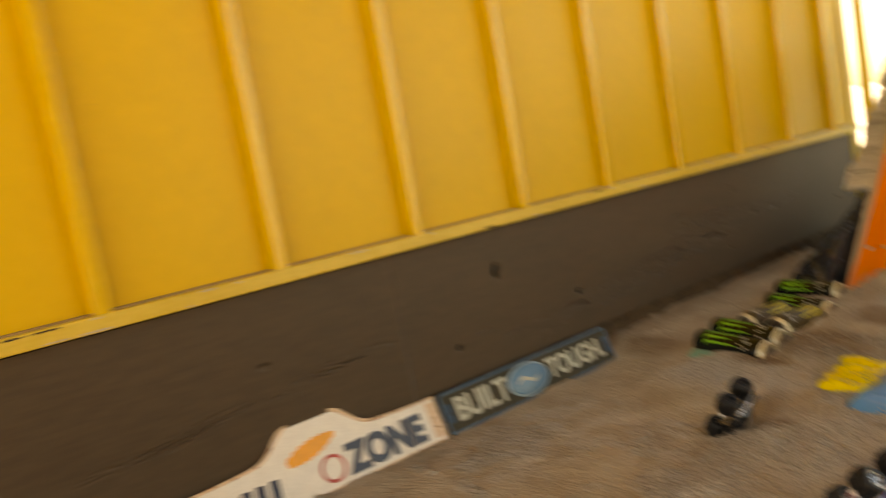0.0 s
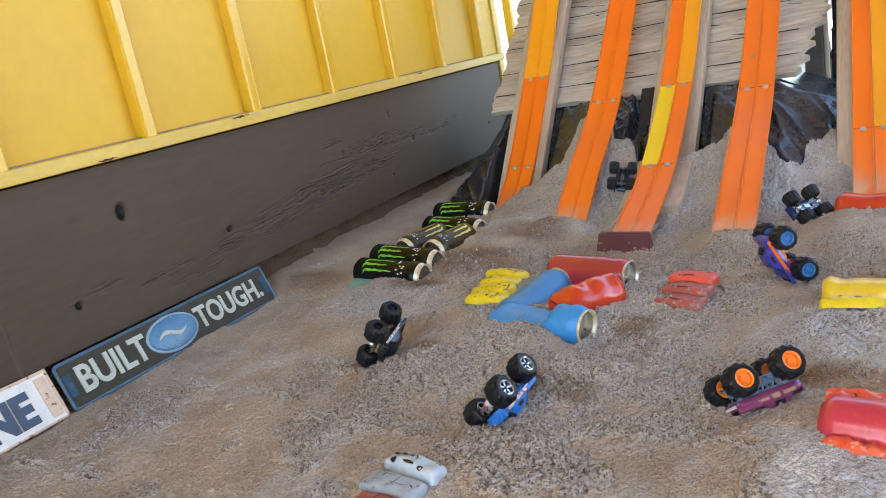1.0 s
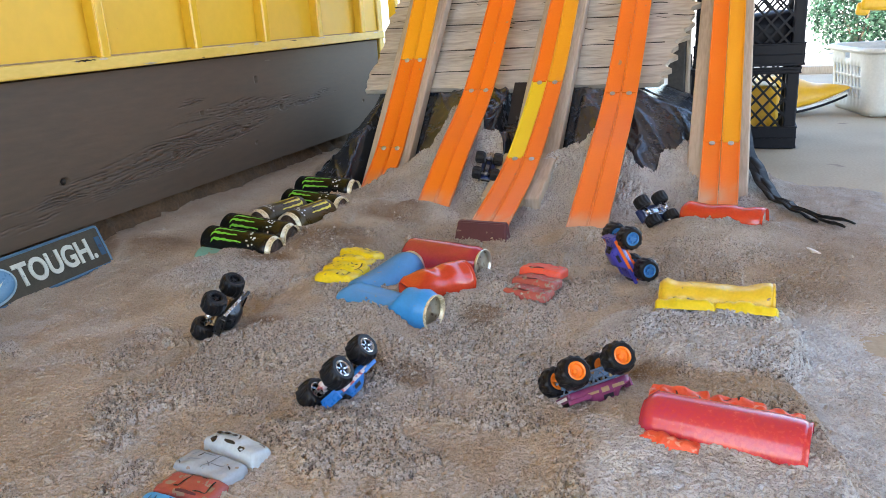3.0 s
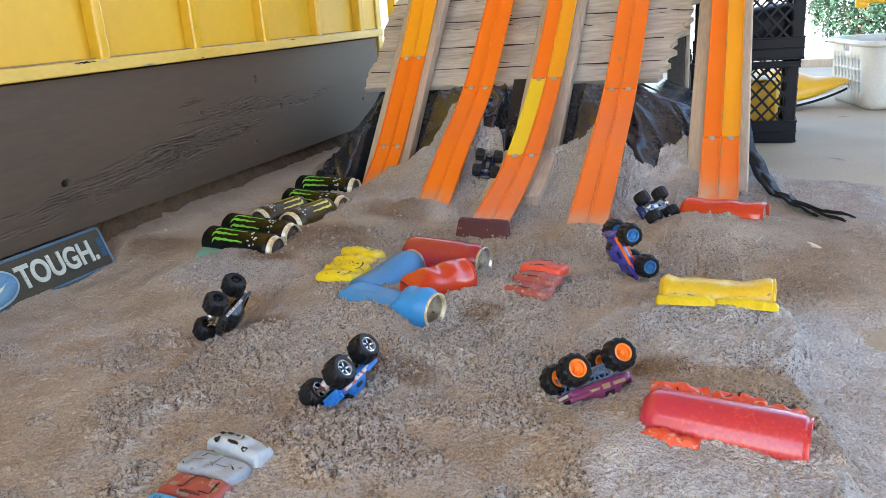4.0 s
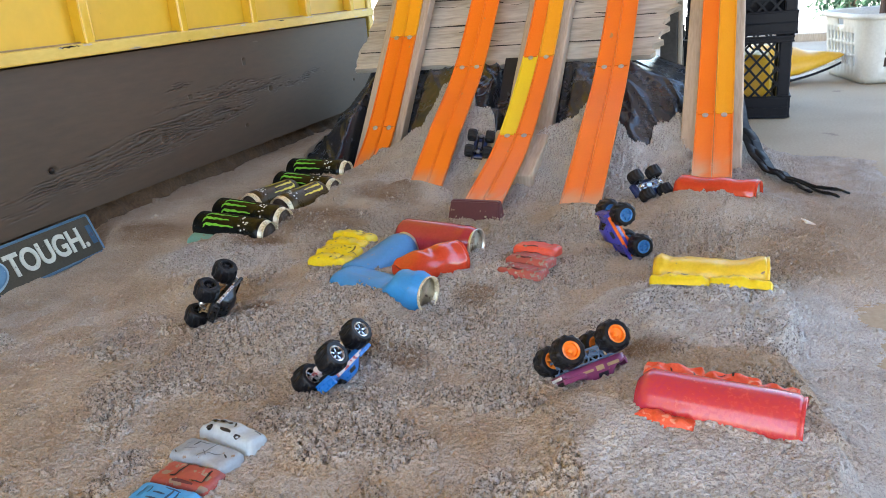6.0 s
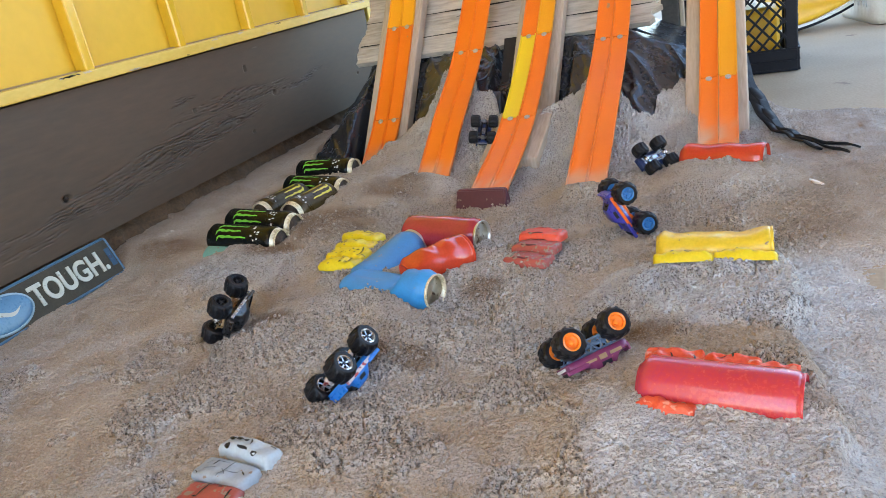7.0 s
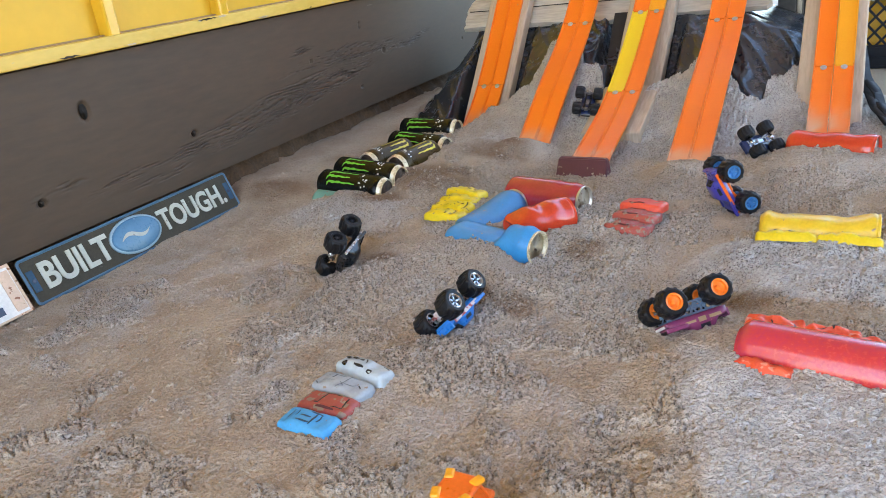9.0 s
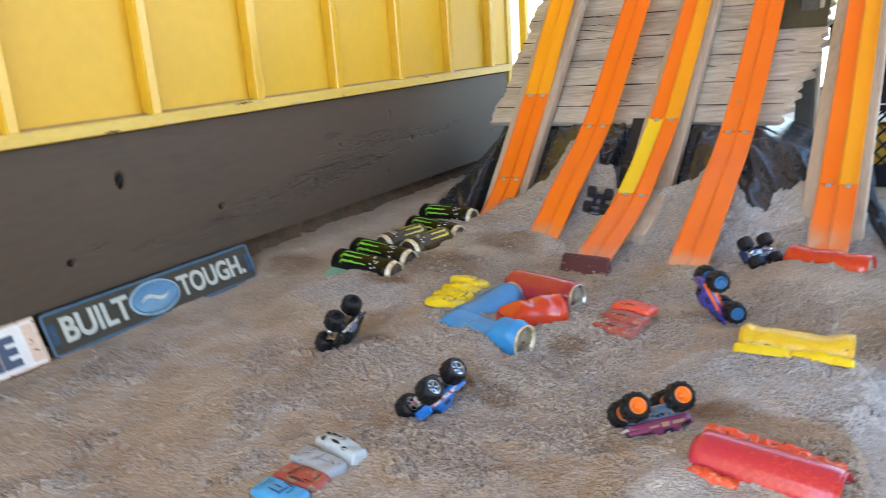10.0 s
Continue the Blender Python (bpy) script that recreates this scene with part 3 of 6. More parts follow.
skirt = thing("baseboard", Matrix(), "dark brown-grey painted wooden skirt board with weathered grain", "skirt board", kind="structure", bm=box((-0.048, (WALL_END - 2.2) / 2 - 0.01, (TRIM_LOW + SKIRT_LOW) / 2 - 0.002), (0.074, WALL_END + 2.18, TRIM_LOW - SKIRT_LOW - 0.004), 0.004), mat=M_SKIRT)
me = height_sheet("grain_face", np.concatenate([np.arange(0.2, 1.1, 0.006), np.arange(1.1, 3.145, 0.0042)]), np.arange(SKIRT_LOW + 0.001, TRIM_LOW - 0.004, 0.0013), lambda y, z: (-0.0045 - grain_depth(y, z), y, z))
me.materials.append(M_SKIRT)
part("grain_face", None, None, skirt, "weathered painted face with open wood grain", mesh=me)
for y, z, a, b in KNOTS[:3]:
    bm = bmesh.new()
    add_lathe(bm, ((-0.0038, 0.0), (-0.0036, 0.5), (-0.0030, 0.80)), 16, "x", Matrix.Translation((-0.0048, y, z)) @ Matrix.Diagonal((1, a, b, 1)))
    part("knot", bm, M_KNOT, skirt, "dark knot hole in the board", smooth=True)
me = height_sheet("wall_footing", np.arange(-2.1, 3.15, 0.010), np.arange(-0.10, 0.092, 0.006), lambda y, z: (-0.026 - 0.022 * ramp(0.05, 0.09, z) + 0.020 * (lattice(y, z, 0.03, 81) - 0.5) + 0.010 * (lattice(y, z, 0.011, 82) - 0.5), y, z))
me.materials.append(M_EARTH)
tagged(new("wall_footing", me), "dark crumbling earth under the house wall", "footing", kind="structure")
thing("trim_corner", Matrix(), "pale yellow painted corner board at the house end", "corner board", kind="structure", bm=box((-0.062, WALL_END + 0.023, 1.2), (0.12, 0.04, 2.22), 0.004), mat=M_TRIM)
thing("wall_north", Matrix(), "end wall of the house", "wall", kind="structure", bm=box((-2.1, WALL_END - 0.08, 1.2), (3.95, 0.14, 2.26)), mat=M_SIDING)
# ceiling and roofs stay out of view; their reach is set to shape daylight
thing("ceiling", Matrix(), "unseen brown boarded porch ceiling, sized to shape the daylight", "ceiling", kind="structure", bm=box((1.35, 1.65, 2.36), (3.1, 5.5, 0.05)), mat=M_CEIL)
thing("roof", Matrix(), "unseen dark porch and house roof, sized to shape the daylight", "roof", kind="structure", bm=box((-1.0, 1.65, 2.5), (8.2, 5.5, 0.14)), mat=M_ROOF)
thing("roof_house", Matrix(), "unseen dark roof of the house that blocks the sun", "roof", kind="structure", bm=box((-2.1, -1.8, 2.5), (3.9, 1.38, 0.14)), mat=M_ROOF)
# wall added out of view to hold back light from the right
thing("unseen_wall_east", Matrix(), "unseen plain brown wall added to block light from the east", "wall", kind="structure", bm=box((3.05, -0.15, 1.1), (0.12, 3.6, 2.46)), mat=M_CEIL)
thing("floor", Matrix(), "dusty tan concrete porch floor", "floor", kind="structure", bm=box((1.55, 1.8, -0.075), (3.15, 7.6, 0.15), 0.006), mat=M_CONCRETE)
bm = bmesh.new()
bmesh.ops.create_grid(bm, x_segments=40, y_segments=40, size=400)
thing("ground", Matrix.Translation((0, 0, -0.152)), "pale sunlit gravel yard", "ground", kind="structure", bm=bm, mat=M_GRAVEL)
thing("trim_sill", Matrix(), "yellowish wooden sill at the porch edge", "sill", kind="structure", bm=box((1.7, 5.66, 0.0), (2.9, 0.09, 0.09), 0.004), mat=M_PLANK)

# ---- sand ----
xs = np.concatenate([np.arange(-0.10, 0.2, 0.0035), np.arange(0.2, 1.45, 0.0017), np.arange(1.45, 1.72, 0.004)])
ys = np.concatenate([np.arange(0.15, 0.80, 0.004), np.arange(0.80, 2.20, 0.0017), np.arange(2.20, 3.0, 0.0035)])
gx, gy = np.meshgrid(xs, ys)
gz = sand_height(gx, gy)
nx, ny = len(xs), len(ys)
me = bpy.data.meshes.new("sand_bed")
idx = np.arange(nx * ny).reshape(ny, nx)
quads = np.stack([idx[:-1, :-1], idx[:-1, 1:], idx[1:, 1:], idx[1:, :-1]], -1).reshape(-1, 4)
me.vertices.add(nx * ny)
me.vertices.foreach_set("co", np.stack([gx, gy, gz], -1).reshape(-1).astype(np.float32))
me.loops.add(quads.size)
me.loops.foreach_set("vertex_index", quads.reshape(-1).astype(np.int32))
me.polygons.add(len(quads))
me.polygons.foreach_set("loop_start", np.arange(0, quads.size, 4, dtype=np.int32))
me.polygons.foreach_set("use_smooth", np.ones(len(quads), bool))
me.update(calc_edges=True)


def dryness(x, y):
    d = 0.35 * ramp(0.4, 0.7, lattice(x, y, 0.22, 31)) * ramp(0.3, 0.7, lattice(x, y, 0.03, 32))
    d = np.maximum(d, apron(x, y))
    d = np.maximum(d, ramp(0.30, 0.60, bump_at(x, y, 1.25, 1.49, 0.27, 0.16) + 0.25 * (lattice(x, y, 0.05, 35) - 0.5)))
    d = np.maximum(d, 0.35 * bump_at(x, y, 1.25, 1.98, 0.26, 0.16))
    d = np.maximum(d, 0.5 * bump_at(x, y, 0.38, 1.60, 0.24, 0.11))
    d = np.maximum(d, 0.30 * bump_at(x, y, 0.85, 1.5, 0.46, 0.42))
    d = np.maximum(d, 0.72 * ramp(1.92, 2.2, y) * ramp(0.36, 0.50, x))
    d = np.maximum(d, ramp(1.30, 1.46, x) * (1 - 0.8 * ramp(1.5, 1.72, y)))
    d = np.maximum(d, 0.85 * ramp(0.0, 0.02, x - brink(x, y)) * beside(y))
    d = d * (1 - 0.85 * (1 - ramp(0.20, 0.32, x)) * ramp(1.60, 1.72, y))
    return d * (0.65 + 0.35 * lattice(x, y, 0.02, 33))


def browning(x, y):
    """Small rusty-brown patches beside the toys, the sign and the cans, a strip along the wall, and the damp floor at
    the back right.
    """
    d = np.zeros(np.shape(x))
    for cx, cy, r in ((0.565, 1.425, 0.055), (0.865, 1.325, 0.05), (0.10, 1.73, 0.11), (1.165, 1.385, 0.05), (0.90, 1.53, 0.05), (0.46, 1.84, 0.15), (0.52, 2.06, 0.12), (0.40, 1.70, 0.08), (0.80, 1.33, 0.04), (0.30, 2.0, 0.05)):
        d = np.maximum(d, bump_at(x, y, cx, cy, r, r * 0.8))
    # brown strip that fades away from the wall
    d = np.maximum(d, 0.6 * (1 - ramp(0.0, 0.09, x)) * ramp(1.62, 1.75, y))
    # brown damp floor at the back right
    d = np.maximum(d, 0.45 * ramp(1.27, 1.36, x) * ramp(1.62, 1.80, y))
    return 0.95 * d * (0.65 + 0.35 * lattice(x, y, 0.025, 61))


at = me.attributes.new("brownish", "FLOAT", "POINT")
at.data.foreach_set("value", browning(gx, gy).reshape(-1).astype(np.float32))
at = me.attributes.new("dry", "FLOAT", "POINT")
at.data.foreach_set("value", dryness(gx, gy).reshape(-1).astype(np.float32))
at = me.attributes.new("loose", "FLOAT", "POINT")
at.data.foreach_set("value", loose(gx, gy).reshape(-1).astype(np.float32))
me.materials.append(M_SAND)
tagged(new("sand_bed", me), "lumpy brown sand raked into mounds and jumps", "sand", kind="structure")

# loose clods
rs = np.random.RandomState(7)
COUNT = 70000
px, py = rs.uniform(0.03, 1.46, COUNT), rs.uniform(0.35, 2.62, COUNT)
keep = (rs.uniform(0, 1, COUNT) < 0.012 + 0.45 * loose(px, py) ** 1.5 + 0.07 * (dryness(px, py) > 0.55) * (py < 1.7)) & (sand_base(px, py) > 0.004) & (py < cover(px) - 0.02)
px, py = px[keep][:16000], py[keep][:16000]
lo_m = loose(px, py)
fine = 1 - 0.45 * np.clip(1.3 * dryness(px, py), 0, 1)
rad = (0.0011 + 0.0034 * rs.uniform(0, 1, len(px)) ** 2.6) * fine
pz = sand_height(px, py) + rad * rs.uniform(-0.1, 0.9, len(px)) * (0.3 + 0.7 * lo_m)
oct_v = np.array([(1, 0, 0), (-1, 0, 0), (0, 1, 0), (0, -1, 0), (0, 0, 1), (0, 0, -1)], float)
oct_f = np.array([(0, 2, 4), (2, 1, 4), (1, 3, 4), (3, 0, 4), (2, 0, 5), (1, 2, 5), (3, 1, 5), (0, 3, 5)])
vv = oct_v[None] * rad[:, None, None] * rs.uniform(0.6, 1.3, (len(px), 6, 1)) + rs.uniform(-0.35, 0.35, (len(px), 6, 3)) * rad[:, None, None]
vv += np.stack([px, py, pz], -1)[:, None]
ff = oct_f[None] + 6 * np.arange(len(px))[:, None, None]
me = bpy.data.meshes.new("sand_clods")
me.from_pydata(vv.reshape(-1, 3), [], ff.reshape(-1, 3))
at = me.attributes.new("dry", "FLOAT", "POINT")
at.data.foreach_set("value", np.repeat(dryness(px, py), 6).astype(np.float32))
at = me.attributes.new("loose", "FLOAT", "POINT")
at.data.foreach_set("value", np.repeat(lo_m * 0.7, 6).astype(np.float32))
me.materials.append(M_CLOD)
tagged(new("sand_clods", me), "small loose clods of sand lying on the sand bed", "sand clods", kind="stuff")

# ---- black plastic sheeting over the heap ----
SHEET_UNDER = (
    (0.334, ((2.10, -0.10), (2.385, -0.045), (2.98, 0.61))),
    (0.583, ((2.10, -0.05), (2.308, 0.10), (2.541, 0.235), (2.808, 0.46), (2.98, 0.62))),
    (0.776, ((2.10, -0.05), (2.355, 0.00), (2.98, 0.55))),
    (0.976, ((2.10, -0.05), (2.259, 0.10), (2.52, 0.22), (2.827, 0.44), (2.98, 0.56))),
    (1.222, ((2.10, -0.10), (2.300, -0.045), (3.00, 0.52))))
xs, ys = np.arange(0.0, 1.285, 0.0045), np.arange(2.16, 2.96, 0.0045)
gx, gy = np.meshgrid(xs, ys)
swirl = 0.05 * (lattice(gx, gy, 0.11, 44) - 0.5)
fold = np.abs(2 * lattice(gx * 1.5 + 0.9 * gy + swirl, gy * 0.35 - 0.5 * gx, 0.060, 41) - 1)
fold2 = np.abs(2 * lattice(gx * 1.2 + 0.8 * gy + swirl, gy * 0.5 - 0.4 * gx, 0.026, 42) - 1)
fold3 = np.abs(2 * lattice(gx - 0.6 * gy, gy * 0.5 + 0.3 * gx, 0.017, 45) - 1)
gz = pile(gx, gy) - 0.006 + 0.010 * (1 - fold) ** 3 + 0.0035 * (1 - fold2) ** 3 + 0.0014 * (1 - fold3) ** 2 + 0.016 * (lattice(gx, gy, 0.10, 43) - 0.5)
gz = gz + 0.085 * ramp(0.03, 0.22, gx) * (1 - ramp(0.27, 0.34, gx)) * ramp(2.20, 2.46, gy)
gz = gz - 0.05 * (1 - ramp(-0.04, 0.0, gy - cover(gx))) - 0.05 * ramp(1.20, 1.28, gx)
gz = np.minimum(gz, np.interp(gx, (0.94, 1.01, 1.09, 1.18, 1.28), (0.32, 0.245, 0.208, 0.172, 0.12)))
gz = np.where(gy > 2.645, np.minimum(gz, 0.222 + 0.9 * (gy - 2.665)), gz)
gz = gz - 0.05 * (1 - ramp(0.045, 0.062, np.abs(gx - 0.700))) * ramp(2.46, 2.50, gy)
for mid, line in SHEET_UNDER:
    depth = np.interp(gy, [q[0] for q in line], [q[1] for q in line])
    near = 1 - ramp(0.075, 0.095, np.abs(gx - mid))
    gz = np.where(near > 0, np.minimum(gz, near * depth + (1 - near) * gz), gz)
me = bpy.data.meshes.new("plastic_sheet")
nx, ny = len(xs), len(ys)
idx = np.arange(nx * ny).reshape(ny, nx)
me.from_pydata(np.stack([gx, gy, gz], -1).reshape(-1, 3), [], np.stack([idx[:-1, :-1], idx[:-1, 1:], idx[1:, 1:], idx[1:, :-1]], -1).reshape(-1, 4))
me.polygons.foreach_set("use_smooth", np.ones(len(me.polygons), bool))
me.materials.append(M_PLASTIC)
sheet = tagged(new("plastic_sheet", me), "crumpled shiny black plastic sheeting over the sand heap", "plastic sheet")
sheet.modifiers.new("thick", "SOLIDIFY").thickness = 0.0015
for off, wid, tip in ((0.0, 0.018, (1.452, 2.205)), (0.014, 0.011, (1.478, 2.170)), (-0.010, 0.010, (1.425, 2.185)), (0.006, 0.007, (1.462, 2.140))):
    bm = bmesh.new()
    a, b = [], []
    pts = ((1.262, 2.60, 0.165), (1.285, 2.50, 0.105), (1.315, 2.40, 0.055), (1.35, 2.30, 0.026), (1.39, 2.245, 0.018), (*tip, 0.010))
    for k in range(31):
        s = k / 30 * (len(pts) - 1)
        i = min(int(s), len(pts) - 2)
        p = Vector(pts[i]).lerp(Vector(pts[i + 1]), s - i) + Vector((off * 0.6 + 0.003 * math.sin(k * 0.7), off * 0.3, 0.003 * math.sin(k * 1.3 + off * 90)))
        w = wid * (1.25 - 0.75 * k / 30)
        a.append(bm.verts.new(p + Vector((-w, -w * 0.3, 0.004))))
        b.append(bm.verts.new(p + Vector((w, w * 0.3, -0.002))))
    for k in range(30):
        bm.faces.new((a[k], b[k], b[k + 1], a[k + 1]))
    tail = part("torn_strip", bm, M_TORN, sheet, "torn twisted strip of black plastic", smooth=True)
    tail.modifiers.new("thick", "SOLIDIFY").thickness = 0.004

# ---- leaning board, planks and toy tracks ----
M_OLIVE = surface("flat dark olive", (0.050, 0.044, 0.022), (0.085, 0.075, 0.040), 0.9, 12, 200, 0.3, 0.001)
SLOPE = radians(42)
BOARD_Y, BOARD_Z = 2.665, 0.257
along, outw = Vector((0, math.cos(SLOPE), math.sin(SLOPE))), Vector((0, -math.sin(SLOPE), math.cos(SLOPE)))
bm = bmesh.new()
rng = random.Random(11)
rows = 60
left_e, right_e = [], []
for k in range(rows + 1):
    s = 0.75 * k / rows
    xl = 0.166 + 0.004 * rng.uniform(-1, 1) + (0.012 if (k // 9) % 2 else 0)
    xr = 1.055 + 0.080 * min(1, s / 0.26) + rng.uniform(-0.010, 0.010) + 0.012 * math.sin(k * 1.9)
    left_e.append((xl, s))
    right_e.append((xr, s))
lo = [[], []]
for side, d in ((0, 0.0), (1, -0.018)):
    for k in range(rows + 1):
        row = []
        for q in range(13):
            x = left_e[k][0] + (right_e[k][0] - left_e[k][0]) * q / 12
            s = left_e[k][1] - (0.015 * (q in (5, 6)) if k == 0 else 0)
            co = Vector((x, BOARD_Y, BOARD_Z)) + along * s + outw * (d + (0.002 * rng.uniform(-1, 1) if not side else 0))
            row.append(bm.verts.new(co))
        lo[side].append(row)
for side in (0, 1):
    for k in range(rows):
        for q in range(12):
            f = (lo[side][k][q], lo[side][k][q + 1], lo[side][k + 1][q + 1], lo[side][k + 1][q])
            bm.faces.new(f if side == 0 else f[::-1])
for k in range(rows):
    bm.faces.new((lo[0][k][0], lo[0][k + 1][0], lo[1][k + 1][0], lo[1][k][0]))
    bm.faces.new((lo[0][k][12], lo[1][k][12], lo[1][k + 1][12], lo[0][k + 1][12]))
for q in range(12):
    bm.faces.new((lo[0][0][q], lo[1][0][q], lo[1][0][q + 1], lo[0][0][q + 1]))
board = thing("leaning_board", Matrix(), "weathered grey plywood board with a ragged edge, leaning over the heap", "board", bm=bm, mat=M_PLY)
for s in (0.062, 0.150, 0.262, 0.36, 0.47, 0.58):
    bm = bmesh.new()
    prev = None
    for q in range(41):
        x = 0.172 + 0.89 * q / 40
        w = 0.0012 + 0.0030 * abs(noise.noise((x * 9, s * 40, 0)))
        c = s + 0.004 * noise.noise((x * 5, s * 30, 3))
        cur = [bm.verts.new(Vector((x, BOARD_Y, BOARD_Z)) + along * (c + o) + outw * 0.0032) for o in (-w, w)]
        if prev:
            bm.faces.new((prev[0], cur[0], cur[1], prev[1]))
        prev = cur
    part("split", bm, M_KNOT, board, "dark split along the grain")
rg = random.Random(21)
for cx, cs, n, spread in ((0.25, 0.30, 6, 0.04), (0.45, 0.33, 9, 0.06), (0.52, 0.24, 9, 0.07), (0.66, 0.28, 8, 0.06), (0.46, 0.42, 8, 0.05), (0.90, 0.20, 7, 0.05), (1.05, 0.25, 7, 0.05), (0.30, 0.12, 4, 0.04), (0.55, 0.10, 5, 0.05), (0.88, 0.36, 7, 0.05)):
    bm = bmesh.new()
    for k in range(max(2, n // 2)):
        x0, s0 = cx + rg.uniform(-1, 1) * spread * 1.5, cs + rg.gauss(0, 0.022)
        ln, th = rg.uniform(0.02, 0.09), rg.uniform(0.0008, 0.0024)
        prev = None
        for q in range(9):
            u = q / 8
            w = th * math.sin(math.pi * u) ** 0.6
            c = s0 + 0.004 * math.sin(4 * u + k)
            cur = [bm.verts.new(Vector((x0 + ln * (u - 0.5), BOARD_Y, BOARD_Z)) + along * (c + o) + outw * 0.0034) for o in (-w, w)]
            if prev:
                bm.faces.new((prev[0], cur[0], cur[1], prev[1]))
            prev = cur
    tagged(part("crack", bm, M_KNOT, board), "cluster of short dark cracks in the grain", kind="stuff")
# thin panel added for a dark rectangle in the board's upper corner
bm = bmesh.new()
mt = Matrix.Translation(Vector((1.070, BOARD_Y, BOARD_Z)) + along * 0.420 + outw * 0.006) @ Matrix.Rotation(SLOPE, 4, "X")
add_box(bm, (0, 0, 0), (0.132, 0.134, 0.006), 0.0015, None)
thing("dark_panel", mt, "thin dark olive panel on the upper corner of the board", "felt", bm=bm, mat=M_OLIVE)
thing("support_post", Matrix(), "dark upright post behind the leaning board", "post", bm=box((1.083, 3.0, 0.42), (0.05, 0.06, 0.84), 0.004), mat=M_POST)
thing("support_strip", Matrix(), "upright pine strip beside the dark post", "post", bm=box((1.1155, 3.0, 0.42), (0.012, 0.05, 0.84), 0.003), mat=M_PLANK)
thing("felt_strip", Matrix(), "dark brown felt strip hanging below the board", "felt", bm=box((0.700, 2.595, 0.200), (0.088, 0.006, 0.18), 0.001, Matrix.Rotation(-(math.pi / 2 - SLOPE - 0.12), 4, "X")), mat=M_FELT)


def profile_at(pts, s):
    """A point of a smooth line through (y, z) pairs, with its direction."""
    n = len(pts) - 1
    i = min(int(s * n), n - 1)
    t = s * n - i
    p0, p1, p2, p3 = (Vector(pts[max(0, min(n, i + d))]) for d in (-1, 0, 1, 2))
    c = 0.5 * ((2 * p1) + (p2 - p0) * t + (2 * p0 - 5 * p1 + 4 * p2 - p3) * t * t + (3 * p1 - p0 - 3 * p2 + p3) * t ** 3)
    d = 0.5 * ((p2 - p0) + (4 * p0 - 10 * p1 + 8 * p2 - 2 * p3) * t + 3 * (3 * p1 - p0 - 3 * p2 + p3) * t * t)
    return c, d.normalized()


def lane(x, pts, s0, s1):
    """One toy track strip: a shallow channel with two lips."""
    bm = bmesh.new()
    w = LANE / 2 - 0.0007
    cross = ((-w, 0.0070), (-w + 0.0022, 0.0072), (-w + 0.0026, 0.0014), (0.0, 0.0011), (w - 0.0026, 0.0014), (w - 0.0022, 0.0072), (w, 0.0070), (w, -0.0012), (-w, -0.0012))
    prev = None
    n = max(8, int(60 * (s1 - s0)))
    for k in range(n + 1):
        c, d = profile_at(pts, s0 + (s1 - s0) * k / n)
        ring = [bm.verts.new((x + a, c.x - d.y * b, c.y + d.x * b)) for a, b in cross]
        if prev:
            for q in range(len(cross)):
                bm.faces.new((prev[q], prev[(q + 1) % len(cross)], ring[(q + 1) % len(cross)], ring[q]))
        else:
            bm.faces.new(ring)
        prev = ring
    bm.faces.new(prev[::-1])
    return bm


LANE = 0.0425
O, Y, L = M_TRACK_O, M_TRACK_Y, M_TRACK_LEMON
TRACKS = (
    # middle x, line of (y, z), joints along it, materials of each stretch for both lanes, joint between
    (0.332, ((2.300, -0.012), (2.358, 0.030), (2.469, 0.113), (2.685, 0.345), (2.819, 0.515), (2.98, 0.72)), (0.40, 0.60), ((O, O), (O, O), (Y, Y)), "orange and amber twin toy car track on a plank"),
    (0.583, ((2.085, -0.004), (2.147, 0.030), (2.308, 0.129), (2.541, 0.263), (2.808, 0.498), (2.98, 0.66)), (0.60,), ((O, O), (O, O)), "orange twin toy car track curving down to the sand"),
    (0.771, ((1.945, 0.020), (2.016, 0.036), (2.281, 0.112), (2.572, 0.277), (2.815, 0.484), (2.98, 0.63)), (0.41, 0.60), ((O, O), (L, O), (O, Y)), "orange and yellow twin toy car track on a plank"),
    (0.976, ((1.955, 0.008), (2.025, 0.032), (2.259, 0.130), (2.52, 0.249), (2.827, 0.470), (2.98, 0.60)), (0.60,), ((O, O), (O, O)), "orange twin toy car track curving down to the sand"),
    (1.228, ((2.130, 0.000), (2.204, 0.030), (2.415, 0.138), (2.615, 0.287), (2.815, 0.453), (3.00, 0.61)), (0.40,), ((O, O), (O, Y)), "orange and amber twin toy car track on a plank"),
)
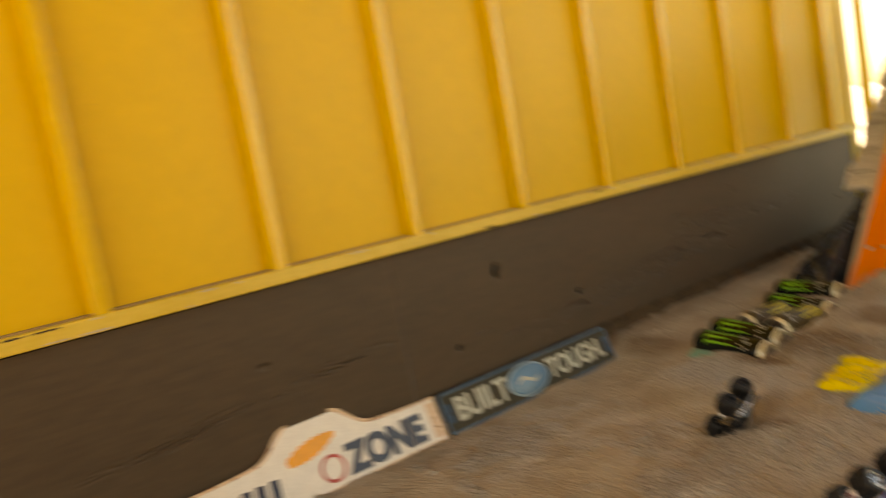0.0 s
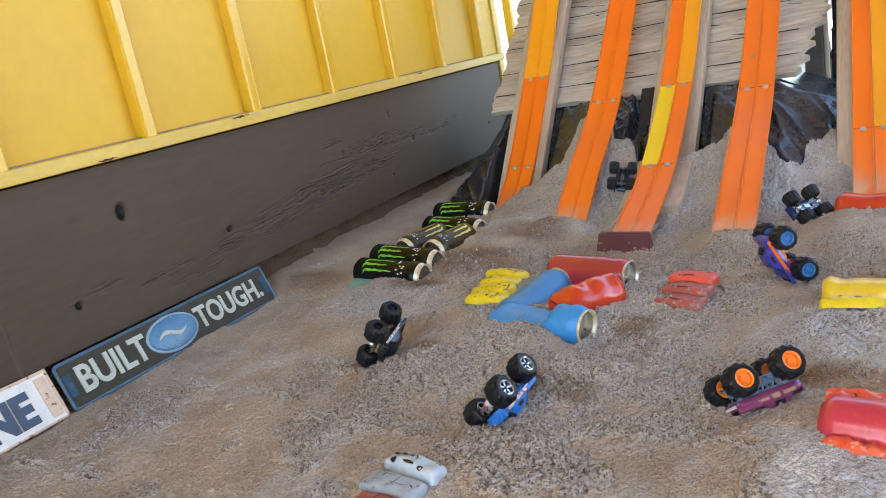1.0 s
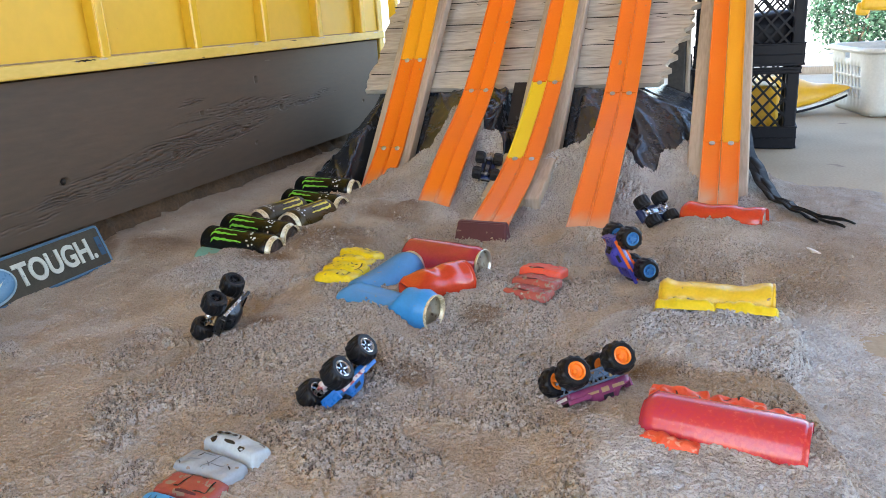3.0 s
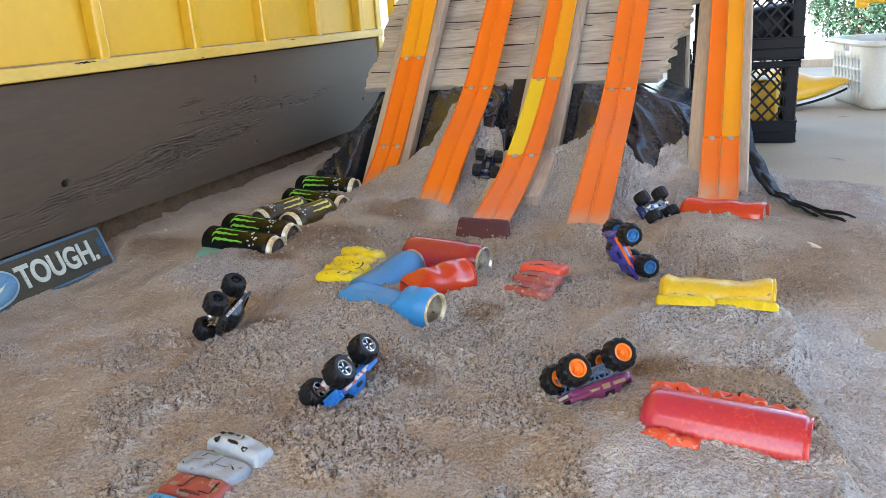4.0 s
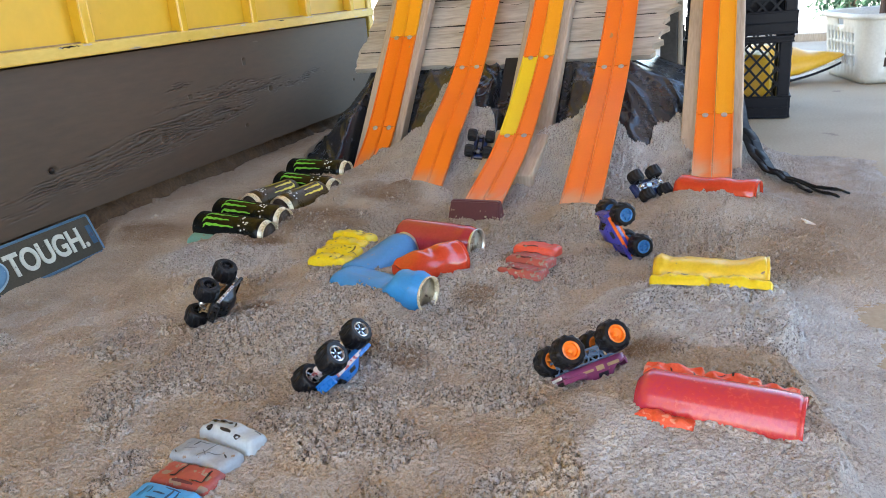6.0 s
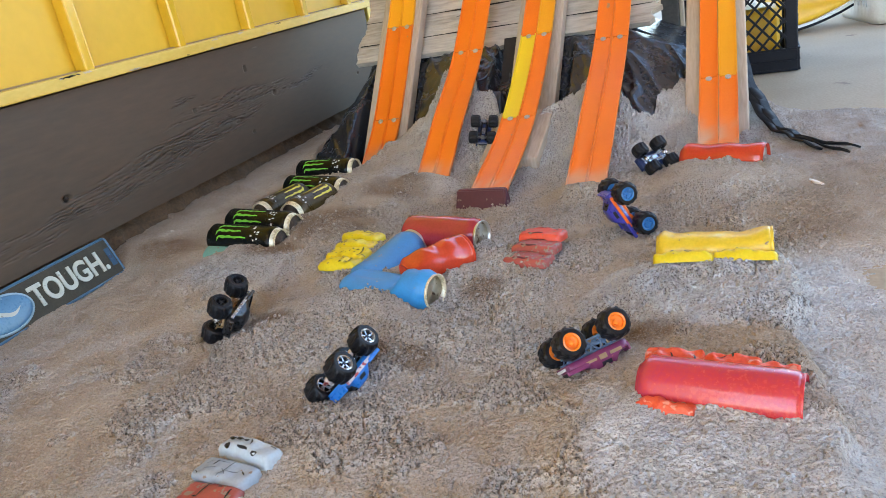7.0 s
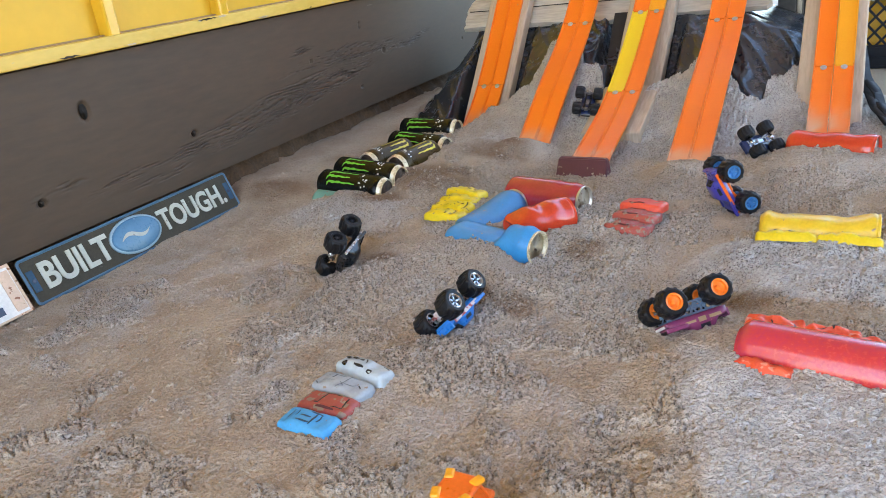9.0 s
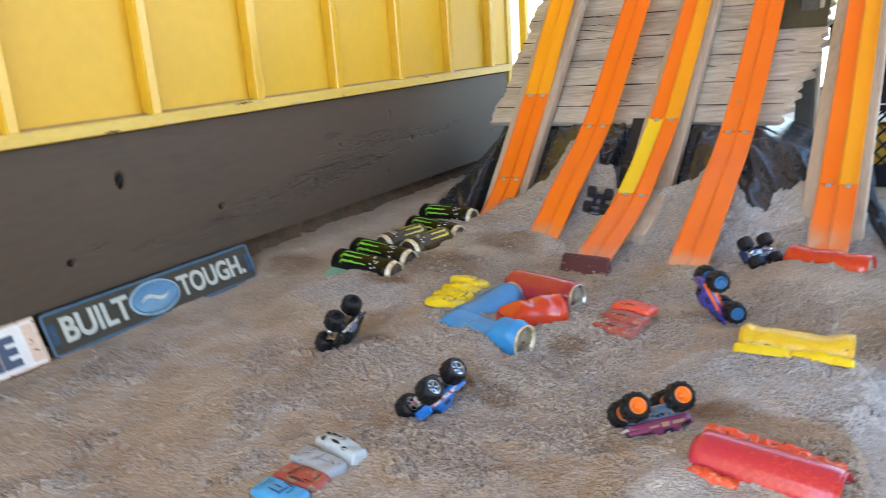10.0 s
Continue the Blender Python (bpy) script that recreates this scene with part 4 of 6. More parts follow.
for x, pts, joints, mats, label in TRACKS:
    (y0, z0), (y1, z1) = pts[-2:]
    reach = 0.42 / math.hypot(y1 - y0, z1 - z0)
    pts = (*pts, (y1 + reach * (y1 - y0), z1 + reach * (z1 - z0)))
    joints = tuple(j * (len(pts) - 2) / (len(pts) - 1) for j in joints)
    tr = thing("toy_track", Matrix(), label, "toy track", "tracks down the ramp")
    cuts = (0.0, *joints, 1.0)
    for a, b, pair in zip(cuts, cuts[1:], mats):
        for side, mt in zip((-1, 1), pair):
            ln = part("lane", lane(x + side * LANE / 2, pts, a, b - 0.002), mt, tr, "amber plastic lane" if mt is Y else "lemon yellow plastic lane" if mt is L else "")
            co = np.array([v.co for v in ln.data.vertices])
            foot = 1 - ramp(0.0, 0.11 if x > 1.2 else 0.05, co[:, 1] - pts[1][0])
            worn = foot * (0.25 + 0.75 * ramp(0.35, 0.75, lattice(co[:, 0] * 1.0, co[:, 1] * 0.3, 0.011, 71))) * (0.9 if x > 1.2 else 0.6)
            ln.data.attributes.new("dust", "FLOAT", "POINT").data.foreach_set("value", worn.astype(np.float32))
    for j in joints:
        c, d = profile_at(pts, j)
        rot = Matrix.Rotation(math.atan2(d.y, d.x), 4, "X")
        for side in (-1, 1):
            bm = lathe(((-0.001, 0.0072), (0.0012, 0.0072), (0.0022, 0.005), (0.0024, 0.0)), 14, "z")
            part("joint_pin", bm, M_PIN, tr, "grey round joint connector", Matrix.Translation((x + side * LANE / 2, c.x, c.y)) @ rot @ Matrix.Translation((0, -0.006, 0.0016)), smooth=False)


def plank(x, y0, z0, y1, z1, width, thick, label, reach=1.5):
    d = Vector((0, y1 - y0, z1 - z0)) * reach
    rot = Matrix.Rotation(math.atan2(d.z, d.y), 4, "X")
    bm = box((0, d.length / 2, -thick / 2), (width, d.length, thick), 0.004)
    return thing("plank", Matrix.Translation((x, y0, z0)) @ rot, label, "plank", "planks under the tracks", bm=bm, mat=M_PLANK)


plank(0.330, 2.385, 0.012, 2.98, 0.668, 0.130, 0.036, "worn pine plank leaning steeply under a track")
plank(0.769, 2.355, 0.058, 2.98, 0.606, 0.128, 0.036, "long pine plank leaning under a yellow and orange track")
plank(0.771, 2.150, 0.052, 2.372, 0.117, 0.142, 0.045, "short pine board with a rounded end in the sand", 1.0)
plank(1.222, 2.300, 0.012, 3.00, 0.574, 0.140, 0.036, "pale pine plank beside the crates")

# ---- signs leaning on the skirt board ----
M_SIGNGREY = painted("charcoal sign enamel", (0.060, 0.054, 0.040), 0.7, (0.12, 0.11, 0.09), 0.70, coat=0.0, ior=1.18)
M_SIGNBLUE = painted("blue sign enamel", (0.032, 0.072, 0.120), 0.6, (0.08, 0.10, 0.13), 0.70, coat=0.0, ior=1.25)
M_SIGNPALE = painted("dull blue sign border", (0.085, 0.155, 0.225), 0.6, (0.05, 0.06, 0.08), 0.66, coat=0.0, ior=1.25)
M_OVAL = painted("mid blue badge enamel", (0.060, 0.165, 0.270), 0.30, (0.20, 0.32, 0.42), 0.70, coat=0.2, ior=1.4)
M_SIGNRING = painted("pale blue badge ring", (0.26, 0.38, 0.45), 0.4, (0.10, 0.16, 0.22), 0.70)
M_SIGNTEXT = painted("worn cream lettering", (0.43, 0.43, 0.35), 0.5, (0.20, 0.19, 0.15), 0.66)
M_SIGNWHITE = painted("white sign enamel", (0.70, 0.66, 0.60), 0.4, (0.35, 0.22, 0.14), 0.74)
M_SIGNCREAM = painted("rusty cream sign edge", (0.62, 0.44, 0.30), 0.5, (0.30, 0.12, 0.05), 0.60)
M_NAVY = painted("navy lettering", (0.012, 0.018, 0.045), 0.4)
M_FLAME = painted("amber flame print", (0.80, 0.32, 0.015), 0.4)
M_SIGNRED = painted("red print", (0.50, 0.05, 0.03), 0.4)


def rounded(bm, w, h, r, z0, z1, hole=None):
    """A rounded plate of that size, or a rim when hole (its width inwards) is given."""
    def outline(w, h, r):
        pts = []
        for cx, cy, a0 in ((w / 2 - r, h / 2 - r, 0), (-w / 2 + r, h / 2 - r, 90), (-w / 2 + r, -h / 2 + r, 180), (w / 2 - r, -h / 2 + r, 270)):
            for k in range(7):
                a = radians(a0 + 15 * k)
                pts.append((cx + r * math.cos(a), cy + r * math.sin(a)))
        return pts
    o = outline(w, h, r)
    n = len(o)
    if hole is None:
        lo, hi = [bm.verts.new((x, y, z0)) for x, y in o], [bm.verts.new((x, y, z1)) for x, y in o]
        bm.faces.new(hi)
        bm.faces.new(lo[::-1])
        for k in range(n):
            bm.faces.new((lo[k], lo[(k + 1) % n], hi[(k + 1) % n], hi[k]))
    else:
        i = outline(w - 2 * hole, h - 2 * hole, max(0.001, r - hole))
        mid = outline(w - hole, h - hole, max(0.001, r - hole / 2))
        r1, r2, r3 = ([bm.verts.new((x, y, z)) for x, y in q] for q, z in ((o, z0), (mid, z1), (i, z0)))
        for k in range(n):
            bm.faces.new((r1[k], r1[(k + 1) % n], r2[(k + 1) % n], r2[k]))
            bm.faces.new((r2[k], r2[(k + 1) % n], r3[(k + 1) % n], r3[k]))


def leaning(y, z, x=0.026):
    return basis((x, y, z), (0, 1, 0), (-0.36, 0, 0.93))


def oval(cx, cy, rx, ry, z0, z1, seg=40):
    bm = bmesh.new()
    add_lathe(bm, ((z0, 1.0), (z1 * 0.8, 0.98), (z1, 0.90), (z1, 0.0)), seg, "z", Matrix.Translation((cx, cy, 0)) @ Matrix.Diagonal((rx, ry, 1, 1)))
    return bm


bm = bmesh.new()
rounded(bm, 0.525, 0.088, 0.010, -0.001, 0.001)
sign = thing("metal_sign", leaning(1.401, 0.051, 0.028), "charcoal embossed metal sign with cream words and a blue oval", "sign", bm=bm, mat=M_SIGNGREY)
bm = bmesh.new()
rounded(bm, 0.525, 0.088, 0.010, 0.0012, 0.0036, 0.0055)
part("border", bm, M_SIGNPALE, sign, "raised dull blue border")
for s in (-1, 1):
    bm = bmesh.new()
    add_box(bm, (s * 0.248, 0, 0.0015), (0.013, 0.040, 0.0012), 0.0005)
    part("end_panel", bm, M_SIGNBLUE, sign, "blue end panel with a screw hole")
    part("screw_hole", lathe(((0.002, 0.0042), (0.0028, 0.004), (0.0028, 0.0)), 14, "z"), M_NAVY, sign, m=Matrix.Translation((s * 0.247, 0, 0)))
letters("word_built", "BUILT", 0.068, M_SIGNTEXT, sign, Matrix.Translation((-0.158, -0.001, 0.0022)) @ Matrix.Diagonal((0.84, 1, 1, 1)), 0.0012)
letters("word_tough", "TOUGH.", 0.062, M_SIGNTEXT, sign, Matrix.Translation((0.138, -0.001, 0.0022)) @ Matrix.Diagonal((0.80, 1, 1, 1)), 0.0012)
part("oval_rim", oval(-0.020, 0, 0.063, 0.037, 0.001, 0.004), M_SIGNRING, sign, "pale oval rim", smooth=True)
part("oval", oval(-0.020, 0, 0.059, 0.033, 0.002, 0.0052), M_OVAL, sign, "blue oval badge", smooth=True)
bm = bmesh.new()
prev = None
for k in range(33):
    s = k / 32
    x, y = -0.020 + 0.076 * (s - 0.5), 0.007 * math.sin(s * 6.6) + 0.006 * (s - 0.5)
    cur = [bm.verts.new((x, y + e * 0.0045 * math.sin(math.pi * min(1, s + 0.05)) ** 0.8, 0.0056)) for e in (-1, 1)]
    if prev:
        bm.faces.new((prev[0], cur[0], cur[1], prev[1]))
    prev = cur
part("oval_mark", bm, M_SIGNTEXT, sign, "one pale flowing stroke on the badge")

bm = bmesh.new()
outline = []
W2, H2 = 0.60, 0.090
for k in range(81):
    u = -W2 / 2 + W2 * k / 80
    arch = 0.052 * math.exp(-((u - 0.03) / 0.085) ** 4) + 0.012 * math.exp(-((u - 0.03) / 0.15) ** 2)
    outline.append((u, H2 / 2 + arch))
outline += [(W2 / 2, -H2 / 2), (-W2 / 2, -H2 / 2)]
hi, lo_ = [bm.verts.new((x, y, 0.001)) for x, y in outline], [bm.verts.new((x, y, -0.001)) for x, y in outline]
bm.faces.new(hi[::-1])
bm.faces.new(lo_)
for k in range(len(outline)):
    q = (k + 1) % len(outline)
    bm.faces.new((lo_[k], lo_[q], hi[q], hi[k]))
sign2 = thing("metal_sign", leaning(0.829, 0.053, 0.028), "white metal sign with navy word, flame and humped top, rusty edges", "sign", bm=bm, mat=M_SIGNWHITE)
bm = bmesh.new()
prev = None
for k, (x, y) in enumerate(outline + outline[:1]):
    inn = Vector((x, y - 0.02, 0)) * 0.985
    cx, cy = x * 0.982, (y + 0.004) * (0.90) - 0.004 + 0.0
    cur = (bm.verts.new((x, y, 0.0012)), bm.verts.new(((x + cx) / 2, (y + cy) / 2, 0.0034)), bm.verts.new((cx, cy, 0.0012)))
    if prev:
        bm.faces.new((prev[0], cur[0], cur[1], prev[1]))
        bm.faces.new((prev[1], cur[1], cur[2], prev[2]))
    prev = cur
part("border", bm, M_SIGNCREAM, sign2, "raised rusty cream border", smooth=True)
letters("word_zone", "ZONE", 0.074, M_NAVY, sign2, Matrix.Translation((0.165, -0.006, 0.0022)) @ Matrix.Diagonal((0.86, 1, 1, 1)), 0.001, bold=0.05)
for k in range(6):
    part("word_bar", box((-0.20 + 0.026 * k, -0.008, 0.002), (0.017, 0.050, 0.0012), 0.0004, Matrix.Rotation(radians(-6), 4, "Z")), M_NAVY, sign2, "worn navy bar of lettering")
bm = bmesh.new()
tops = []
for k in range(15):
    s = k / 14
    w = 0.017 * math.sin(math.pi * min(1, s * 0.92 + 0.08)) ** 0.7 + (0.003 if k % 2 else 0)
    c = Vector((-0.035 + 0.105 * s, 0.030 + 0.026 * s, 0.0024))
    tops.append((bm.verts.new(c + Vector((-0.3 * w, w * 0.8, 0))), bm.verts.new(c + Vector((0.3 * w, -w * 0.8, 0)))))
for p, q in zip(tops, tops[1:]):
    bm.faces.new((p[1], q[1], q[0], p[0]))
part("flame_mark", bm, M_FLAME, sign2, "amber flame shape")
bm = bmesh.new()
add_lathe(bm, ((0.0015, 0.026), (0.003, 0.025), (0.003, 0.021), (0.0015, 0.020)), 36, "z", Matrix.Translation((0.045, -0.006, 0)), caps=False)
part("ring_mark", bm, M_SIGNRED, sign2, "red ring print")
for s in (-1, 1):
    part("end_panel", box((s * 0.283, 0, 0.0018), (0.020, 0.072, 0.0012), 0.0005), M_SIGNCREAM, sign2, "rusty cream end panel")


# ---- cans ----
R, LEN = 0.0331, 0.160


def dent(co, dents):
    for ax, ang, depth, wid in dents:
        w = math.exp(-((co.x - ax) / wid) ** 2)
        r = Vector((0, co.y, co.z))
        d = Vector((0, math.cos(radians(ang)), math.sin(radians(ang))))
        k = max(0.0, r.normalized().dot(d)) if r.length > 1e-6 else 0
        co = co - d * depth * w * k * k
    return co


def can(at, heading, tilt=0.0, roll=0.0, paint=None, label="", dents=(), length=LEN, open_end=1, print_mat=None, group="", lid=None, bare=True):
    """A drinks can whose axis is x; its top end at +x."""
    m = Matrix.Translation(at) @ pose(0, 0, 0, 0, 0, heading) @ pose(0, 0, 0, 0, -tilt, 0) @ pose(0, 0, 0, roll, 0, 0)
    ob = thing("drinks_can", m, label, "can", group)
    h = length / 2
    neck = 0.012 if print_mat else 0.006
    full = [(-h + 0.002, 0.024), (-h + 0.004, 0.0275), (-h + 0.011, R)]
    full += [(-h + 0.011 + (length - 0.033) * k / 20, R) for k in range(1, 20)]
    full += [(h - 0.022, R), (h - 0.019, R - 0.0004), (h - 0.012, 0.0305), (h - 0.006, 0.0274), (h - 0.004, 0.0268)]
    if not bare:
        full[-3:] = [(h - 0.010, 0.0324), (h - 0.006, 0.0314), (h - 0.004, 0.0302)]
    wide = 1.0 if bare else 1.10
    warp = lambda co: dent(co, dents)
    part("body", lathe([q for q in full if q[0] <= h - neck + 1e-6], 36, warp=warp, caps=False), paint, ob, smooth=True)
    part("neck", lathe([q for q in full if q[0] >= h - neck - 1e-6], 36, warp=warp, caps=False), M_NECK if print_mat else paint, ob, "bare pale neck" if print_mat else "", smooth=True)
    part("rim", lathe([(a, r * wide) for a, r in ((h - 0.0055, 0.0268), (h - 0.001, 0.0283), (h, 0.0280), (h - 0.0005, 0.0262), (h - 0.006, 0.0254))], 36, warp=warp, caps=False), M_NECK if print_mat else M_ALU if bare else paint, ob, "bare metal rim" if bare else "painted rim", smooth=True)
    part("lid", lathe(((h - 0.0058, 0.0256 * wide), (h - 0.0062, 0.012), (h - 0.0060, 0.0)), 36, warp=warp), lid or (M_MOUTH if print_mat else M_CREAM), ob, "dusty recessed lid", smooth=True)
    part("base", lathe(((-h + 0.0022, 0.0242), (-h, 0.0232), (-h + 0.001, 0.0215), (-h + 0.008, 0.006), (-h + 0.009, 0.0)), 36, warp=warp, caps=False), M_NECK if print_mat else paint, ob, "domed base", smooth=True)
    if print_mat:
        for k, (ang, x0, x1, w) in enumerate(((98, -0.056, 0.018, 0.0040), (122, -0.058, 0.004, 0.0046), (146, -0.054, 0.020, 0.0040))):
            bm = bmesh.new()
            prev = None
            for q in range(15):
                s = q / 14
                ww = w * (1.0 - 0.65 * s) * (1 + 0.30 * math.sin(q * 2.1 + k)) / R * 0.8
                cur = []
                for e in (-1, 1):
                    a = radians(ang) + e * ww + 0.018 * math.sin(q * 1.2 + k * 2) + (0.20 if q == 0 else 0)
                    cur.append(bm.verts.new((x0 + (x1 - x0) * s, (R + 0.0005) * math.cos(a), (R + 0.0005) * math.sin(a))))
                if prev:
                    bm.faces.new((prev[0], cur[0], cur[1], prev[1]))
                prev = cur
            part("claw_stripe", bm, print_mat, ob, "jagged printed stripe")
        rg = random.Random(int(heading) + 77)
        for k in range(11):
            a, x = radians(rg.uniform(95, 158)), rg.choice((0.033, 0.040, 0.047)) + rg.uniform(-0.001, 0.001)
            bm = box((0, 0, 0), (rg.uniform(0.002, 0.0055), rg.uniform(0.0014, 0.0034), 0.0007))
            part("print_bar", bm, M_PALEPRINT, ob, "pale bar of print", Matrix.Translation((x, (R + 0.0003) * math.cos(a), (R + 0.0003) * math.sin(a))) @ Matrix.Rotation(a - math.pi / 2, 4, "X"))
    return ob


ENERGY = "row of cans beside the wall"
BLK = "black drinks can with jagged green stripes half buried in sand"
GLD = "bronze drinks can with yellow stripes half buried in sand"
can((0.254, 2.214, 0.044), -1, -1, 6, M_CANBLACK, BLK, length=0.176, print_mat=M_GREEN, group=ENERGY)
can((0.300, 2.066, 0.041), -8, -3, 0, M_CANBLACK, BLK, length=0.176, print_mat=M_GREEN, group=ENERGY)
can((0.272, 1.955, 0.043), 262, 2, -60, M_CANGOLD, GLD, length=0.158, print_mat=M_YELLOWPRINT, group=ENERGY)
can((0.352, 1.948, 0.040), 264, 2, -60, M_CANGOLD, GLD, length=0.158, print_mat=M_YELLOWPRINT, group=ENERGY)
can((0.303, 1.822, 0.042), -5, -4, 0, M_CANBLACK, BLK, length=0.180, print_mat=M_GREEN, group=ENERGY)
can((0.306, 1.752, 0.034), -3, -4, 0, M_CANBLACK, BLK, length=0.180, print_mat=M_GREEN, group=ENERGY)
can((0.304, 1.722, 0.000), -3, -3, 0, M_TEAL, "dusty teal can almost buried in the sand", length=0.178, bare=False)

JUMP = "cans set as jumps"
can((0.777, 1.701, 0.048), -12.5, 0, 0, M_CRIMSON, "crimson painted can lying in the sand", ((0.05, 110, 0.003, 0.02),), 0.162, group=JUMP)
can((0.700, 1.614, 0.032), 72, 6, 0, M_CANDEEP, "dented blue painted can sloping into the sand", ((-0.02, 90, 0.006, 0.05),), 0.150, group=JUMP)
can((0.806, 1.582, 0.046), 55, -3, 0, M_CANORANGERED, "crumpled orange-red painted can", ((0.0, 100, 0.008, 0.018), (-0.05, 95, 0.016, 0.022), (0.04, 130, 0.006, 0.015)), 0.118, group=JUMP, lid=M_CANORANGERED, bare=False)


def bent_blue():
    """A blue can crushed and bent in the middle: its flat half lies in the sand, its mouth stands up."""
    def warp(c):
        k = float(ramp(0.016, 0.040, c.x))
        c = Vector((c.x, c.y * (1.12 - 0.12 * k), c.z * (0.34 + 0.66 * k) - 0.004 * (1 - k)))
        return dent(c, ((0.022, 90, 0.008, 0.010), (0.024, 20, 0.008, 0.012), (0.05, 60, 0.004, 0.012), (-0.04, 70, 0.004, 0.03)))
    ob = thing("drinks_can", Matrix.Translation((0.754, 1.506, 0.043)) @ pose(0, 0, 0, 0, 4, -13), "crushed and bent sky blue can with an open mouth", "can", JUMP)
    h = 0.088
    prof = [(-h, 0.02), (-h + 0.006, 0.029), (-h + 0.012, R)] + [(-h + 0.012 + 0.145 * k / 22, R) for k in range(1, 23)] + [(h - 0.014, 0.0312), (h - 0.004, 0.0275)]
    part("body", lathe(prof, 36, warp=warp, caps=False), M_CANBLUE, ob, smooth=True)
    part("rim", lathe(((h - 0.0045, 0.0272), (h, 0.0285), (h + 0.0005, 0.028), (h, 0.0258), (h - 0.007, 0.0250)), 36, warp=warp, caps=False), M_NECK, ob, "pale metal rim", smooth=True)
    part("lid", lathe(((h - 0.0068, 0.0252), (h - 0.0072, 0.012), (h - 0.007, 0.0)), 36, warp=warp), M_CREAM, ob, "dusty recessed lid", smooth=True)


bent_blue()
can((1.241, 2.085, 0.036), -14.6, 0, 0, M_CANORANGERED, "red painted can half buried at the foot of a track", ((-0.03, 95, 0.005, 0.03), (0.04, 80, 0.004, 0.02)), 0.164, group=JUMP, bare=False)
can((1.237, 1.612, 0.041), 0.5, 0, 0, M_CANYELLOW, "yellow painted can half buried in a sand jump", ((0.0, 80, 0.009, 0.05), (0.05, 95, 0.005, 0.014), (-0.05, 70, 0.005, 0.016), (0.02, 120, 0.005, 0.012), (-0.025, 135, 0.004, 0.010), (0.035, 60, 0.004, 0.012), (-0.06, 110, 0.004, 0.010)), 0.160, group=JUMP, bare=False, lid=M_CANYELLOW)
can((1.253, 1.232, 0.040), -9.5, 0, 0, M_CANRED, "large red painted can half buried on a grey sand jump", (), 0.162, group=JUMP, bare=False, lid=M_CANRED)


# ---- small toy cars pressed into the sand ----
M_FLAKED = surface("flaking coral paint", (0.74, 0.075, 0.030), (0.86, 0.14, 0.055), 0.42, 60, 260, 0.8, 0.003, speck=(0.86, 0.34, 0.24), speck_scale=90, speck_at=0.60)
M_DEEPGLASS = painted("deep blue toy window", (0.015, 0.06, 0.13), 0.4, coat=0.0)
M_GREYLINE = painted("grey crumple line", (0.14, 0.16, 0.18), 0.6, coat=0.0)

def car_ring(s, length, width, height, grow=0.0):
    """The outline across a small car at the share s of its length."""
    x = length * (s - 0.5)
    end = math.sqrt(max(0.0, 1 - abs(2 * s - 1) ** 5))
    cab = float(ramp(0.16, 0.30, s) * (1 - ramp(0.54, 0.72, s)))
    top = height * (0.50 + 0.50 * cab) * (0.70 + 0.30 * end) + grow
    w = width / 2 * (0.76 + 0.24 * end) + grow
    wt = w * (0.88 - 0.18 * cab)
    h = height * (0.7 + 0.3 * end)
    return [(x, -w * 0.96, 0.0), (x, -w, h * 0.30), (x, -w * 0.97, h * 0.44), (x, -wt, top * 0.90), (x, -wt * 0.55, top), (x, wt * 0.55, top), (x, wt, top * 0.90), (x, w * 0.97, h * 0.44), (x, w, h * 0.30), (x, w * 0.96, 0.0)]


def car_shell(length, width, height, seg=22):
    """A rounded car body: hood, cabin and boot in one skin."""
    bm = bmesh.new()
    rings = [[bm.verts.new(c) for c in car_ring(k / seg, length, width, height)] for k in range(seg + 1)]
    for p, q in zip(rings, rings[1:]):
        for k in range(len(p) - 1):
            bm.faces.new((p[k], p[k + 1], q[k + 1], q[k]))
        bm.faces.new((p[-1], p[0], q[0], q[-1]))
    bm.faces.new(rings[0])
    bm.faces.new(rings[-1][::-1])
    return bm


def car_patch(length, width, height, s0, s1, i0, i1, inset=0.2):
    """A window: a strip that lies close over the skin between two shares and two edges of the outline."""
    bm = bmesh.new()
    prev = None
    for k in range(6):
        ring = [Vector(c) for c in car_ring(s0 + (s1 - s0) * k / 5, length, width, height, 0.0005)]
        a, b = ring[i0], ring[i1]
        line = [a.lerp(b, inset)] + ring[i0 + 1:i1] + [a.lerp(b, 1 - inset)]
        cur = [bm.verts.new(c) for c in line]
        if prev:
            for q in range(len(cur) - 1):
                bm.faces.new((prev[q], prev[q + 1], cur[q + 1], cur[q]))
        prev = cur
    return bm


